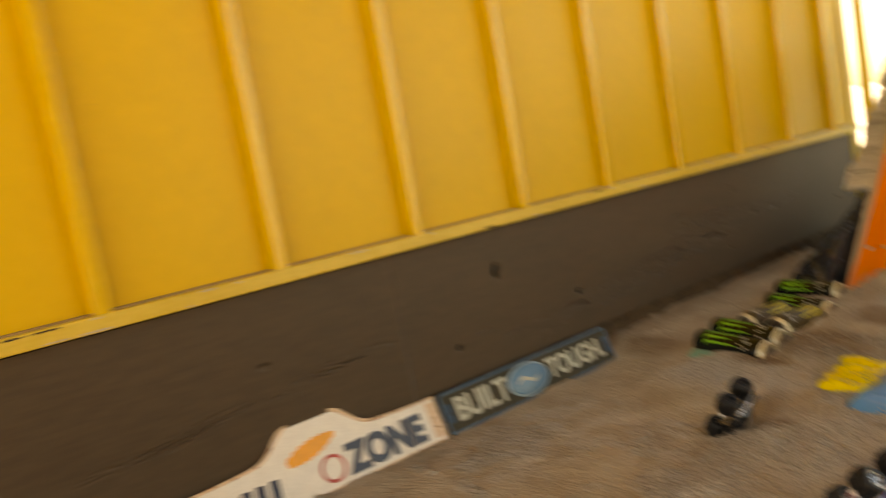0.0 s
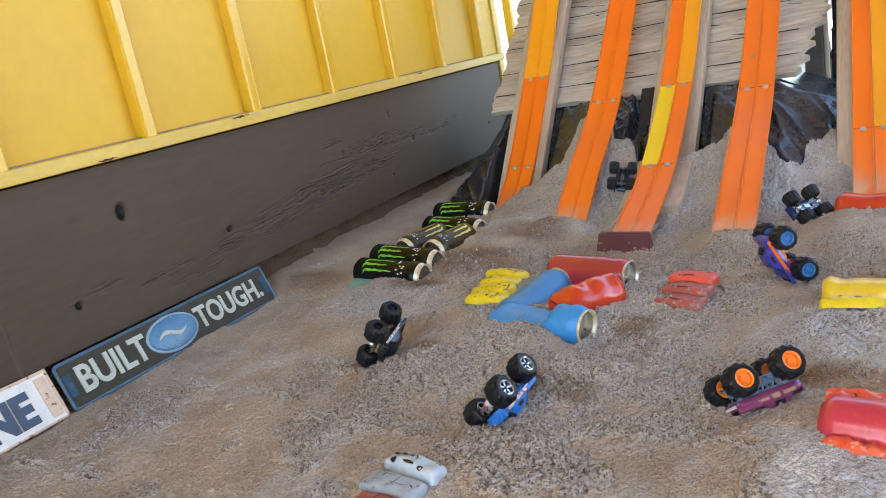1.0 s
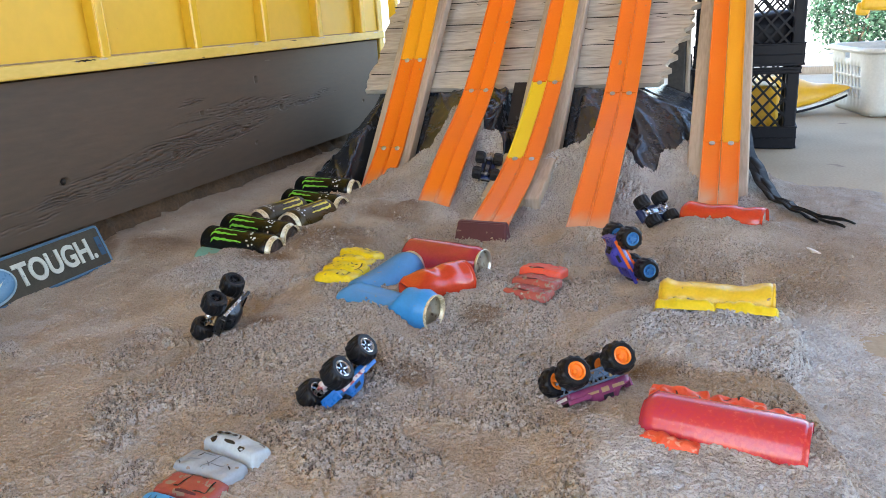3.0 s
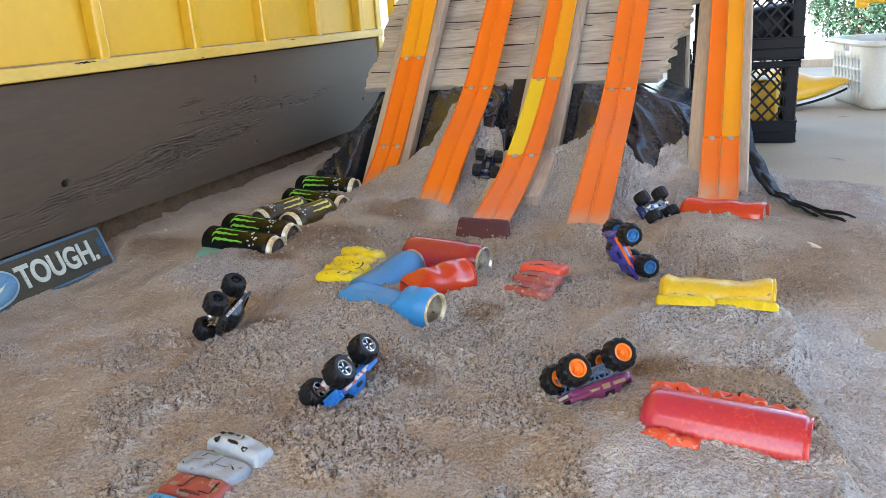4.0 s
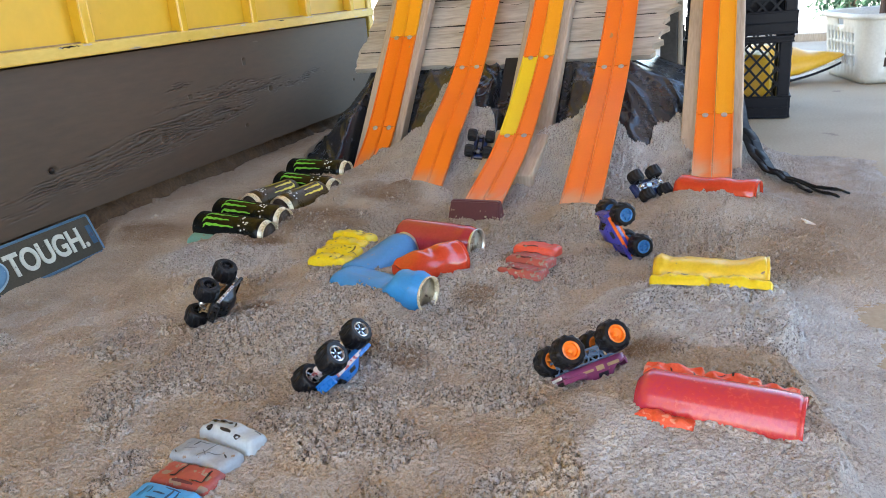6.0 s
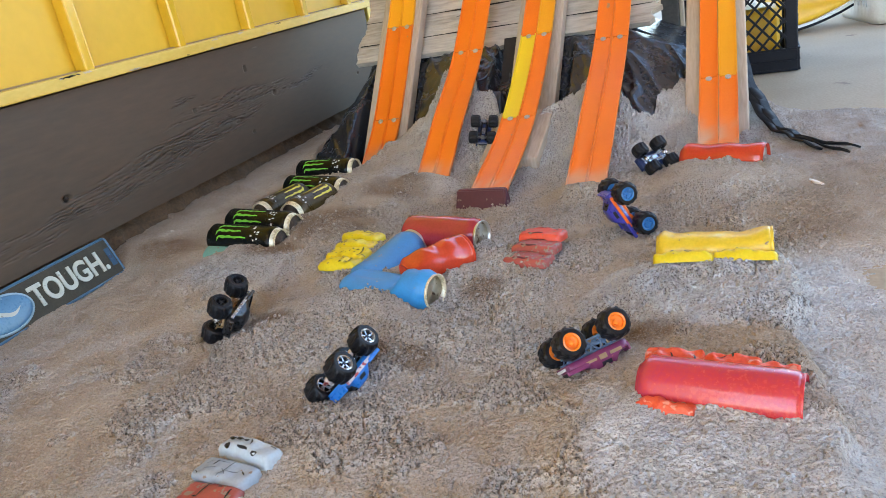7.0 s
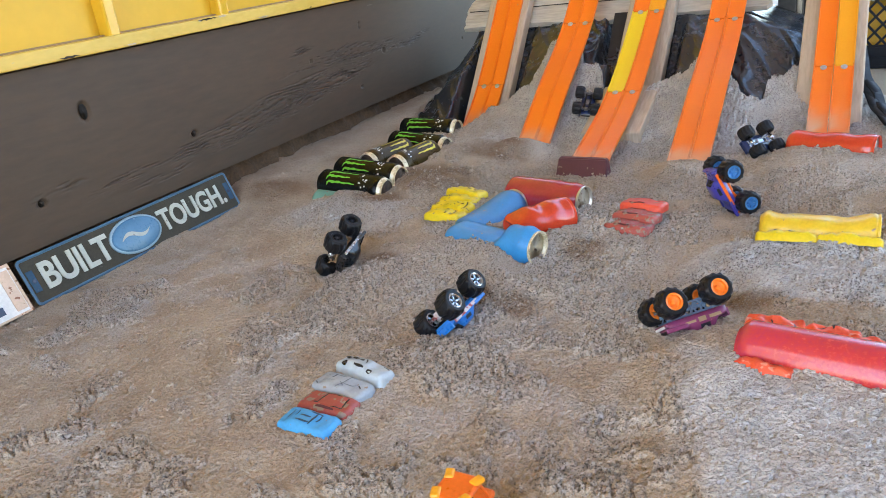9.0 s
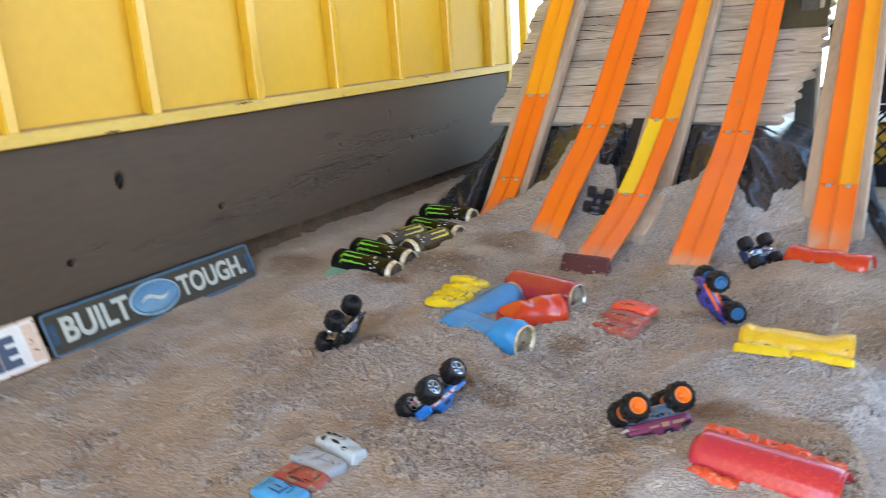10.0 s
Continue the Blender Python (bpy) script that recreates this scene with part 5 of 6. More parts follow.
def flat_car(at, heading, paint, label, length, width, height, roll=0.0, group="", crush=0.0007, seed=1, panes=(), glass=None, scratches=0, marks=(), ink=None):
    """A toy car pressed flat: a rounded slab with a raised cabin, dented all over, with its windows and dark scratches."""
    ob = thing("toy_car", Matrix.Translation(at) @ pose(0, 0, 0, 0, 0, heading) @ pose(0, 0, 0, roll, 0, 0), label, "toy car", group)

    def shape(x, y):
        u, v = 2 * abs(x) / length, 2 * abs(y) / width
        edge = max(0.0, 1 - u ** 12) ** 0.5 * max(0.0, 1 - v ** 10) ** 0.5
        cab = float(ramp(-0.36, -0.24, x / length) * (1 - ramp(0.08, 0.24, x / length))) * (1 - float(ramp(0.6, 0.85, v)))
        return height * (0.30 + 0.45 * edge + 0.25 * cab * edge) + crush * 2 * noise.noise((x * 90, y * 90, seed * 7.7))
    bm = bmesh.new()
    nx, ny = 30, 14
    grid = []
    for a in range(nx + 1):
        row = []
        for b in range(ny + 1):
            x, y = length * (a / nx - 0.5), width * (b / ny - 0.5)
            k = 1 - 0.10 * (2 * abs(x) / length) ** 4
            o = crush * noise.noise((x * 60, seed * 3.1, y * 60))
            row.append(bm.verts.new((x * (1 - 0.06 * (2 * abs(y) / width) ** 4) + o, y * k + o, shape(x, y))))
        grid.append(row)
    for a in range(nx):
        for b in range(ny):
            bm.faces.new((grid[a][b], grid[a + 1][b], grid[a + 1][b + 1], grid[a][b + 1]))
    border = [grid[a][0] for a in range(nx + 1)] + [grid[nx][b] for b in range(1, ny + 1)] + [grid[a][ny] for a in range(nx - 1, -1, -1)] + [grid[0][b] for b in range(ny - 1, 0, -1)]
    low = [bm.verts.new((v.co.x, v.co.y, -0.006)) for v in border]
    for k in range(len(border)):
        q = (k + 1) % len(border)
        bm.faces.new((border[k], low[k], low[q], border[q]))
    part("body", bm, paint, ob, smooth=True)

    def strip(name, x0, y0, x1, y1, bow, wid, mat, label):
        bm = bmesh.new()
        prev = None
        for q in range(11):
            s = q / 10
            x = x0 + (x1 - x0) * s + bow * math.sin(math.pi * s)
            y = y0 + (y1 - y0) * s
            d = Vector((y1 - y0, -(x1 - x0))).normalized() * wid * (0.6 + 0.4 * math.sin(math.pi * s))
            cur = [bm.verts.new((x + e * d.x, y + e * d.y, shape(x + e * d.x, y + e * d.y) + 0.0008)) for e in (-1, 1)]
            if prev:
                bm.faces.new((prev[0], cur[0], cur[1], prev[1]))
            prev = cur
        part(name, bm, mat, ob, label)
    glass = glass or M_DUSTGLASS
    for kind in panes:
        if kind == "front":
            strip("windscreen", 0.20 * length, -0.34 * width, 0.20 * length, 0.34 * width, 0.05 * length, 0.0015, glass, "dark curved windscreen")
        elif kind == "rear":
            strip("rear_window", -0.33 * length, -0.32 * width, -0.33 * length, 0.32 * width, -0.04 * length, 0.0013, glass, "dark curved rear window")
        else:
            for s in (-1, 1):
                strip("side_window", -0.26 * length, s * 0.37 * width, 0.10 * length, s * 0.37 * width, 0.0, 0.0013, glass, "dark narrow side window")
    # dark strips draw print, windows, wheel wells and crumple lines in colour
    for x0, y0, x1, y1, wid in marks:
        strip("mark", x0 * length, y0 * width, x1 * length, y1 * width, 0.0008, wid, ink or M_GLASSDARK, "dark line laid on the worn body")
    rg = random.Random(seed)
    for k in range(scratches):
        x, y, a = rg.uniform(-0.4, 0.4) * length, rg.uniform(-0.4, 0.4) * width, rg.uniform(0, 3.1)
        ln = rg.uniform(0.004, 0.011)
        strip("scratch", x, y, x + ln * math.cos(a), y + ln * math.sin(a), 0.0006, rg.uniform(0.0005, 0.0012), M_GLASSDARK, "dark scratch in the paint")
    return ob


ROW = "toy cars in a row pressed into the sand"
flat_car((0.738, 0.996, 0.010), -3, M_CARBLUE, "sky blue flat toy car pressed into the sand", 0.074, 0.037, 0.012, group=ROW, seed=1, panes=(), ink=M_DEEPGLASS, marks=((-0.16, -0.22, 0.10, -0.22, 0.0014), (-0.14, 0.02, 0.06, 0.02, 0.0013), (0.12, -0.30, 0.12, 0.28, 0.0013), (0.20, -0.10, 0.20, 0.24, 0.0010), (-0.02, 0.26, 0.22, 0.26, 0.0010), (-0.34, -0.20, -0.34, 0.25, 0.0009), (-0.22, -0.05, -0.22, 0.20, 0.0008)))
flat_car((0.738, 1.035, 0.010), 177, M_CARRED, "dull red flat toy car pressed into the sand", 0.075, 0.037, 0.011, group=ROW, seed=2, panes=("side",), glass=M_MAROON, marks=((-0.34, -0.28, -0.36, 0.22, 0.0011), (-0.36, 0.22, -0.18, 0.30, 0.0009), (-0.20, -0.26, -0.12, -0.26, 0.0010), (0.06, -0.30, 0.10, 0.26, 0.0011), (0.10, 0.24, 0.20, 0.20, 0.0009), (0.02, -0.30, 0.12, -0.30, 0.0008)))
# thin grey strips draw this car's crumple lines
flat_car((0.734, 1.072, 0.011), -10, M_CARPALE, "pale grey flattened toy car pressed into the sand", 0.082, 0.038, 0.012, group=ROW, seed=3, panes=(), ink=M_GREYLINE, marks=((0.02, -0.36, 0.10, 0.34, 0.0008), (0.10, -0.10, 0.28, 0.05, 0.0007), (-0.30, -0.20, -0.12, -0.05, 0.0007), (-0.20, 0.18, 0.02, 0.24, 0.0006), (-0.36, 0.05, -0.28, 0.22, 0.0006), (0.0, -0.05, 0.12, -0.22, 0.0006)), scratches=3)
flat_car((0.742, 1.110, 0.012), -12, M_CARICE, "ice white toy car with dark windows in the sand", 0.084, 0.030, 0.016, roll=-12, group=ROW, seed=4, panes=(), marks=((-0.44, 0.14, -0.30, 0.10, 0.0030), (-0.27, 0.09, -0.14, 0.06, 0.0032), (-0.11, 0.05, -0.02, 0.02, 0.0028), (0.00, 0.18, 0.08, -0.14, 0.0012), (-0.34, -0.40, -0.24, -0.40, 0.0024), (0.18, -0.40, 0.28, -0.40, 0.0026), (-0.10, -0.36, 0.10, -0.37, 0.0010), (0.30, 0.30, 0.44, 0.22, 0.0007)))
YROW = "yellow toy cars in a row"
for k, (x, y) in enumerate(((0.600, 1.720), (0.605, 1.680), (0.609, 1.640), (0.612, 1.601))):
    flat_car((x, y, 0.040 - 0.001 * k), -14 + k * 2.5 + (180 if k == 2 else 0), M_CARYELLOW, "bright yellow toy car pressed into the sand", 0.086 - 0.005 * (k % 2), 0.039, 0.012, roll=-8, group=YROW, seed=10 + k, panes=("front",) if k in (0, 3) else ("rear",), glass=M_GLASSDARK, scratches=10, crush=0.0013)
RROW = "red toy cars in a row"
for k, (x, y) in enumerate(((0.957, 1.704), (0.955, 1.662), (0.950, 1.622))):
    flat_car((x, y, 0.036 - 0.005 * k), -11, M_CORAL if k == 0 else M_CARRED, "coral red toy car sinking into the sand" if k == 0 else "dusty red toy car almost buried", 0.078, 0.046, 0.011, roll=-7, group=RROW, seed=20 + k, panes=("side",), glass=M_MAROON, scratches=3)
BYCAN = "toy cars by the jump cans"
for k, (x, y, hd) in enumerate(((1.196, 1.571, 3), (1.279, 1.572, -3))):
    flat_car((x, y + 0.003, 0.040), hd, M_CARYELLOW, "yellow toy car buried in front of the can", 0.084, 0.036, 0.012, roll=-34, group=BYCAN, seed=30 + k, crush=0.0020, glass=M_GLASSDARK, scratches=12)
for k, (x, y, z, ln, rl) in enumerate(((1.200, 1.203, 0.036, 0.066, 30), (1.262, 1.190, 0.025, 0.058, 34))):
    flat_car((x, y, z), -9.5, M_FLAKED, "flaking coral red toy car buried before the can", ln, 0.034, 0.012, roll=-rl, group=BYCAN, seed=40 + k, crush=0.003, scratches=4)
for k, (x, y, z) in enumerate(((1.206, 1.273, 0.054), (1.264, 1.264, 0.053), (1.302, 1.256, 0.050))):
    flat_car((x, y, z), -9.5 + 2 * k, M_FLAKED, "flaking coral red toy car buried behind the can", 0.062, 0.026, 0.010, roll=12, group=BYCAN, seed=50 + k, crush=0.003, scratches=4)

# ---- maroon wedge at the end of a track ----
bm = bmesh.new()
r = add_box(bm, (0, 0, 0), (0.116, 0.042, 0.046))
for v in bm.verts:
    if v.co.z > 0:
        v.co.y = v.co.y * 0.35 + 0.006
        v.co.x *= 0.94
bmesh.ops.bevel(bm, geom=bm.edges[:], offset=0.0025, segments=2, affect="EDGES")
thing("plastic_wedge", Matrix.Translation((0.768, 1.948, 0.026)) @ pose(0, 0, 0, 0, 0, -5), "maroon plastic wedge block at the foot of a track", "block", bm=bm, mat=M_MAROON)


# ---- monster trucks ----
def wheel(parent, at, rim_paint, side, hub_paint=None, spokes=True):
    k0 = 0.90
    w = 0.0275
    bm = bmesh.new()
    prof = ((-w / 2 + 0.004, 0.0118, 0), (-w / 2, 0.0125, 0), (-w / 2, 0.0168, 0), (-w / 2 + 0.0025, 0.0190, 1), (-w / 2 + 0.006, 0.0200, 1), (-0.002, 0.0203, 1), (0.002, 0.0203, 1), (w / 2 - 0.006, 0.0200, 1), (w / 2 - 0.0025, 0.0190, 1), (w / 2, 0.0168, 0), (w / 2, 0.0125, 0), (w / 2 - 0.004, 0.0118, 0))
    rings = []
    for a, rr, lug in prof:
        ring = []
        for k in range(48):
            g = 2 * math.pi * (k + abs(a) * 130) / 48
            up = 0.0015 if (lug and (k // 2) % 2) else 0.0
            up = up if a * (1 if (k // 4) % 2 else -1) < 0.009 else up * 0.4
            ring.append(bm.verts.new((k0 * (rr + up) * math.cos(g), a, k0 * (rr + up) * math.sin(g))))
        rings.append(ring)
    for p, q in zip(rings, rings[1:]):
        for k in range(48):
            bm.faces.new((p[k], p[(k + 1) % 48], q[(k + 1) % 48], q[k]))
    ty = part("wheel", bm, M_TYRE, parent, "chunky black tyre", Matrix.Translation(at))
    dish = lathe(((side * -0.004, 0.0), (side * -0.004, 0.0118), (side * 0.0075, 0.0118), (side * 0.0080, 0.0085), (side * 0.0070, 0.004), (side * 0.0105, 0.0034), (side * 0.011, 0.0)), 24, "y")
    lip = lathe(((side * 0.0072, 0.0120), (side * 0.0132, 0.0122), (side * 0.0136, 0.0112), (side * 0.0128, 0.0096), (side * 0.0078, 0.0092)), 24, "y", caps=False)
    for k in range(5 if spokes else 0):
        rot = Matrix.Rotation(2 * math.pi * k / 5, 4, "Y") @ Matrix.Translation((0, side * 0.0092, 0.0062))
        add_box(lip, (0, 0, 0), (0.0020, 0.003, 0.0068), 0, rot)
    back = lathe(((side * -0.0100, 0.0120), (side * -0.0128, 0.0120), (side * -0.0130, 0.0104), (side * -0.0104, 0.0098)), 24, "y", caps=False)
    for k in range(4):
        add_box(back, (0, 0, 0), (0.0030, 0.002, 0.0080), 0, Matrix.Rotation(2 * math.pi * k / 4 + 0.4, 4, "Y") @ Matrix.Translation((0, side * -0.0108, 0.0062)))
    for bm in (dish, lip, back):
        bmesh.ops.scale(bm, vec=(k0, 1.0, k0), verts=bm.verts)
    part("rim", lip, rim_paint, ty, "wheel rim with five spokes" if spokes else "plain dished wheel rim")
    part("inner_rim", back, rim_paint, ty, "inner rim with spokes")
    part("hub", dish, hub_paint or rim_paint, ty, "dished wheel hub")


def truck(m, body, rim, label, accent=None, frame_mat=None, open_cab=False, teeth=False, hub=None, spokes=True, lift=0.0):
    """An upright toy monster truck: x ahead, y to its left, the axles at z = 0."""
    frame_mat, accent = frame_mat or M_FRAMEBLACK, accent or M_CHROME
    ob = thing("toy_truck", m, label, "toy truck", "toy monster trucks")
    for sx in (-1, 1):
        for sy in (-1, 1):
            wheel(ob, (sx * 0.031, sy * 0.0275, 0), rim, sy, hub, spokes)
        part("axle", lathe(((-0.026, 0.0028), (-0.006, 0.0028), (-0.005, 0.006), (0.005, 0.006), (0.006, 0.0028), (0.026, 0.0028)), 12, "y", Matrix.Translation((sx * 0.031, 0, 0))), accent, ob, "metal axle with differential", smooth=True)
        for sy in (-1, 1):
            bm = lathe(((0, 0.002), (0.006, 0.0026), (0.008, 0.0018), (0.012, 0.0026), (0.018, 0.002)), 10, "z", Matrix.Translation((sx * 0.027, sy * 0.012, 0.0)) @ Matrix.Rotation(-sx * 0.3, 4, "Y"))
            part("shock", bm, accent, ob)
    bm = bmesh.new()
    for sy in (-1, 1):
        add_box(bm, (0, sy * 0.009, 0.011), (0.070, 0.0034, 0.0042), 0.0006)
    for x in (-0.03, -0.012, 0.006, 0.024):
        add_box(bm, (x, 0, 0.011), (0.004, 0.018, 0.0035), 0.0005)
    for sy in (-1, 1):
        add_box(bm, (0.016, sy * 0.006, 0.0055), (0.034, 0.003, 0.003), 0.0004, Matrix.Rotation(0.25, 4, "Y"))
        add_box(bm, (-0.016, sy * 0.006, 0.0055), (0.034, 0.003, 0.003), 0.0004, Matrix.Rotation(-0.25, 4, "Y"))
    if lift:
        for sy in (-1, 1):
            for k in range(5):
                for lean in (-0.6, 0.6):
                    add_box(bm, (-0.028 + 0.014 * k, sy * 0.0135, 0.011), (0.0016, 0.0016, 0.018), 0, Matrix.Rotation(lean, 4, "Y"))
            for z in (0.0035, 0.0185):
                add_box(bm, (0, sy * 0.0135, z), (0.076, 0.0024, 0.0022), 0.0004)
    part("frame", bm, frame_mat, ob, "ladder frame")
    part("gearbox", box((0.0, 0, 0.008), (0.018, 0.011, 0.009), 0.0015), accent, ob)
    if not open_cab:
        part("body", car_shell(0.084, 0.041, 0.024), body, ob, "painted car body", Matrix.Translation((0, 0, 0.0125 + lift)), smooth=True)
        up, high = Matrix.Translation((0, 0, 0.0125 + lift)), Matrix.Translation((0, 0, lift))
        part("windscreen", car_patch(0.084, 0.041, 0.024, 0.57, 0.67, 3, 6), M_GLASSDARK, ob, "dark windscreen", up)
        part("rear_window", car_patch(0.084, 0.041, 0.024, 0.19, 0.27, 3, 6), M_GLASSDARK, ob, "dark rear window", up)
        for i in (2, 6):
            part("side_window", car_patch(0.084, 0.041, 0.024, 0.34, 0.50, i, i + 1, 0.3), M_GLASSDARK, ob, "dark side window", up)
        for side in (-1, 1):
            part("fender", box((0.031, side * 0.0195, 0.0225), (0.030, 0.004, 0.006), 0.0015), body, ob, "", high)
            for x, ln, hh in ((-0.022, 0.016, 0.004), (-0.004, 0.010, 0.006), (0.012, 0.014, 0.003)) if teeth else ((-0.006, 0.062, 0.005),):
                part("side_stripe", box((x, side * 0.0205, 0.0205), (ln, 0.0014, hh), 0.0003), accent, ob, "printed side stripe", high)
        part("bumper", box((0.0415, 0, 0.0155), (0.004, 0.036, 0.006), 0.0012), body if teeth else accent, ob, "", high)
        part("grille", box((0.0402, 0, 0.0225), (0.003, 0.026, 0.006), 0.0006), M_FRAMEBLACK, ob, "", high)
        if teeth:
            for k in range(6):
                part("tooth", box((0.0440, -0.0125 + 0.005 * k, 0.0165), (0.0016, 0.0034, 0.0036), 0.0004), M_PALEPRINT, ob, "pale tooth print", high)
        part("tailgate", box((-0.0412, 0, 0.0215), (0.003, 0.034, 0.010), 0.0008), body, ob, "", high)
    else:
        part("tub", box((0.0, 0, 0.019), (0.088, 0.034, 0.008), 0.003), body, ob, "painted body tub")
        part("hood", box((0.030, 0, 0.0265), (0.032, 0.030, 0.008), 0.003, Matrix.Rotation(0.14, 4, "Y")), body, ob, "sloping hood")
        part("roof_panel", box((-0.008, 0, 0.0472), (0.036, 0.034, 0.0056), 0.0026), body, ob, "rounded roof panel")
        for x in (-0.019, 0.004):
            for side in (-1, 1):
                part("roof_lamp", box((x * 1.1 + 0.001, side * 0.0135, 0.0492), (0.013, 0.009, 0.0052), 0.0022, Matrix.Rotation(-side * 0.35, 4, "Z")), accent, ob, "amber roof pad")
        for side in (-1, 1):
            for x0, x1 in ((0.016, 0.006), (-0.034, -0.020)):
                d = Vector((x1 - x0, 0, 0.024))
                bm = box((0, 0, 0), (0.0028, 0.0028, d.length), 0.0008)
                part("roll_bar", bm, body, ob, "", Matrix.Translation(((x0 + x1) / 2, side * 0.0145, 0.0345)) @ Matrix.Rotation(math.atan2(d.x, d.z), 4, "Y"))
        part("windscreen", box((0.0125, 0, 0.0365), (0.0016, 0.026, 0.019), 0.0005, Matrix.Rotation(-0.39, 4, "Y")), M_RIMGREY, ob, "dull grey windscreen")
        part("seat", box((-0.010, 0, 0.0285), (0.016, 0.020, 0.014), 0.003), frame_mat, ob)
        part("engine", box((0.020, 0, 0.0335), (0.014, 0.016, 0.010), 0.002), M_CHROME, ob, "grey engine block")
    return ob


M_STEELBLUE = painted("steel blue toy plastic", (0.13, 0.20, 0.29), 0.4)
M_PURPLE = painted("plum purple toy paint", (0.20, 0.036, 0.100), 0.32, (0.5, 0.25, 0.06), 0.70)
M_ORANGERIM = painted("orange rim plastic", (0.80, 0.20, 0.012), 0.4)
M_DEEPBLUE = painted("deep blue toy paint", (0.02, 0.17, 0.55), 0.3)
M_BLUERIM = painted("blue rim plastic", (0.03, 0.17, 0.42), 0.35)
M_BLACKPAINT = painted("black toy paint", (0.014, 0.013, 0.014), 0.3, (0.25, 0.17, 0.06), 0.70)
M_GOLD = painted("tan toy paint", (0.34, 0.22, 0.11), 0.4)
M_NAVYPAINT = painted("navy toy paint", (0.015, 0.03, 0.11), 0.3)
M_ORANGE = painted("orange toy paint", (0.78, 0.13, 0.008), 0.32)
M_AMBER = painted("amber toy paint", (0.82, 0.36, 0.015), 0.32)
M_REDWHITE = painted("white and red stripe", (0.58, 0.50, 0.48), 0.4, (0.45, 0.05, 0.05), 0.52)
M_VIOLET = painted("violet blue toy paint", (0.05, 0.045, 0.30), 0.3, (0.4, 0.12, 0.03), 0.68)

truck(basis((1.097, 1.322, 0.051), (-0.731, -0.679, -0.074), (-0.509, 0.614, -0.603)), M_PURPLE, M_ORANGERIM, "purple toy monster truck with orange rims lying overturned on sand", M_GOLD, M_STEELBLUE, teeth=True, spokes=False, lift=0.008)
truck(basis((0.791, 1.264, 0.041), (0.049, 0.997, 0.052), (0.743, -0.071, 0.665)), M_DEEPBLUE, M_CHROME, "blue toy monster truck with chrome rims lying overturned on sand", M_REDWHITE, hub=M_FRAMEBLACK)
truck(basis((0.508, 1.402, 0.053), (-0.135, 0.982, 0.13), (0.542, -0.037, 0.84), 0.97), M_BLACKPAINT, M_FRAMEBLACK, "black toy monster truck with tan parts lying overturned on sand", M_CHROME, M_GOLD, lift=0.004)
truck(basis((1.095, 1.758, 0.063), (0.431, 0.138, -0.892), (0.541, -0.831, 0.132), 1.03), M_VIOLET, M_BLUERIM, "violet and orange toy monster truck standing on its nose", M_ORANGE, M_ORANGE)
truck(basis((1.108, 2.104, 0.048), (0.605, 0.796, 0.0), (0.557, -0.424, -0.714), 0.86), M_NAVYPAINT, M_FRAMEBLACK, "navy toy monster truck with chrome underside lying wheels up", M_CHROME, M_CHROME)
truck(basis((0.690, 2.252, 0.106), (0.036, -0.785, -0.62), (-0.972, -0.17, 0.16), 0.80), M_NAVYPAINT, M_FRAMEBLACK, "dark toy monster truck lying wheels up on the sand slope", M_RIMGREY, M_FRAMEBLACK)
truck(basis((0.990, 0.882, 0.025), (math.cos(radians(268)), math.sin(radians(268)), 0.0), (-math.sin(radians(268)), math.cos(radians(268)), 0.0)), M_ORANGE, M_CHROME, "orange and amber open toy monster truck standing upright", M_AMBER, M_FRAMEBLACK, True)

# ---- chip of wood on the floor ----
bm = box((0, 0, 0), (0.040, 0.012, 0.006), 0.002)
for v in bm.verts:
    v.co.x += 0.006 * math.sin(v.co.y * 300)
    v.co.z += 0.002 * math.sin(v.co.x * 130)
thing("wood_chip", Matrix.Translation((1.397, 1.968, ground_at(1.397, 1.968) + 0.004)) @ pose(0, 0, 0, 0, 0, -70), "pale chip of wood lying on the sandy floor", "wood chip", bm=bm, mat=M_SIGNWHITE)


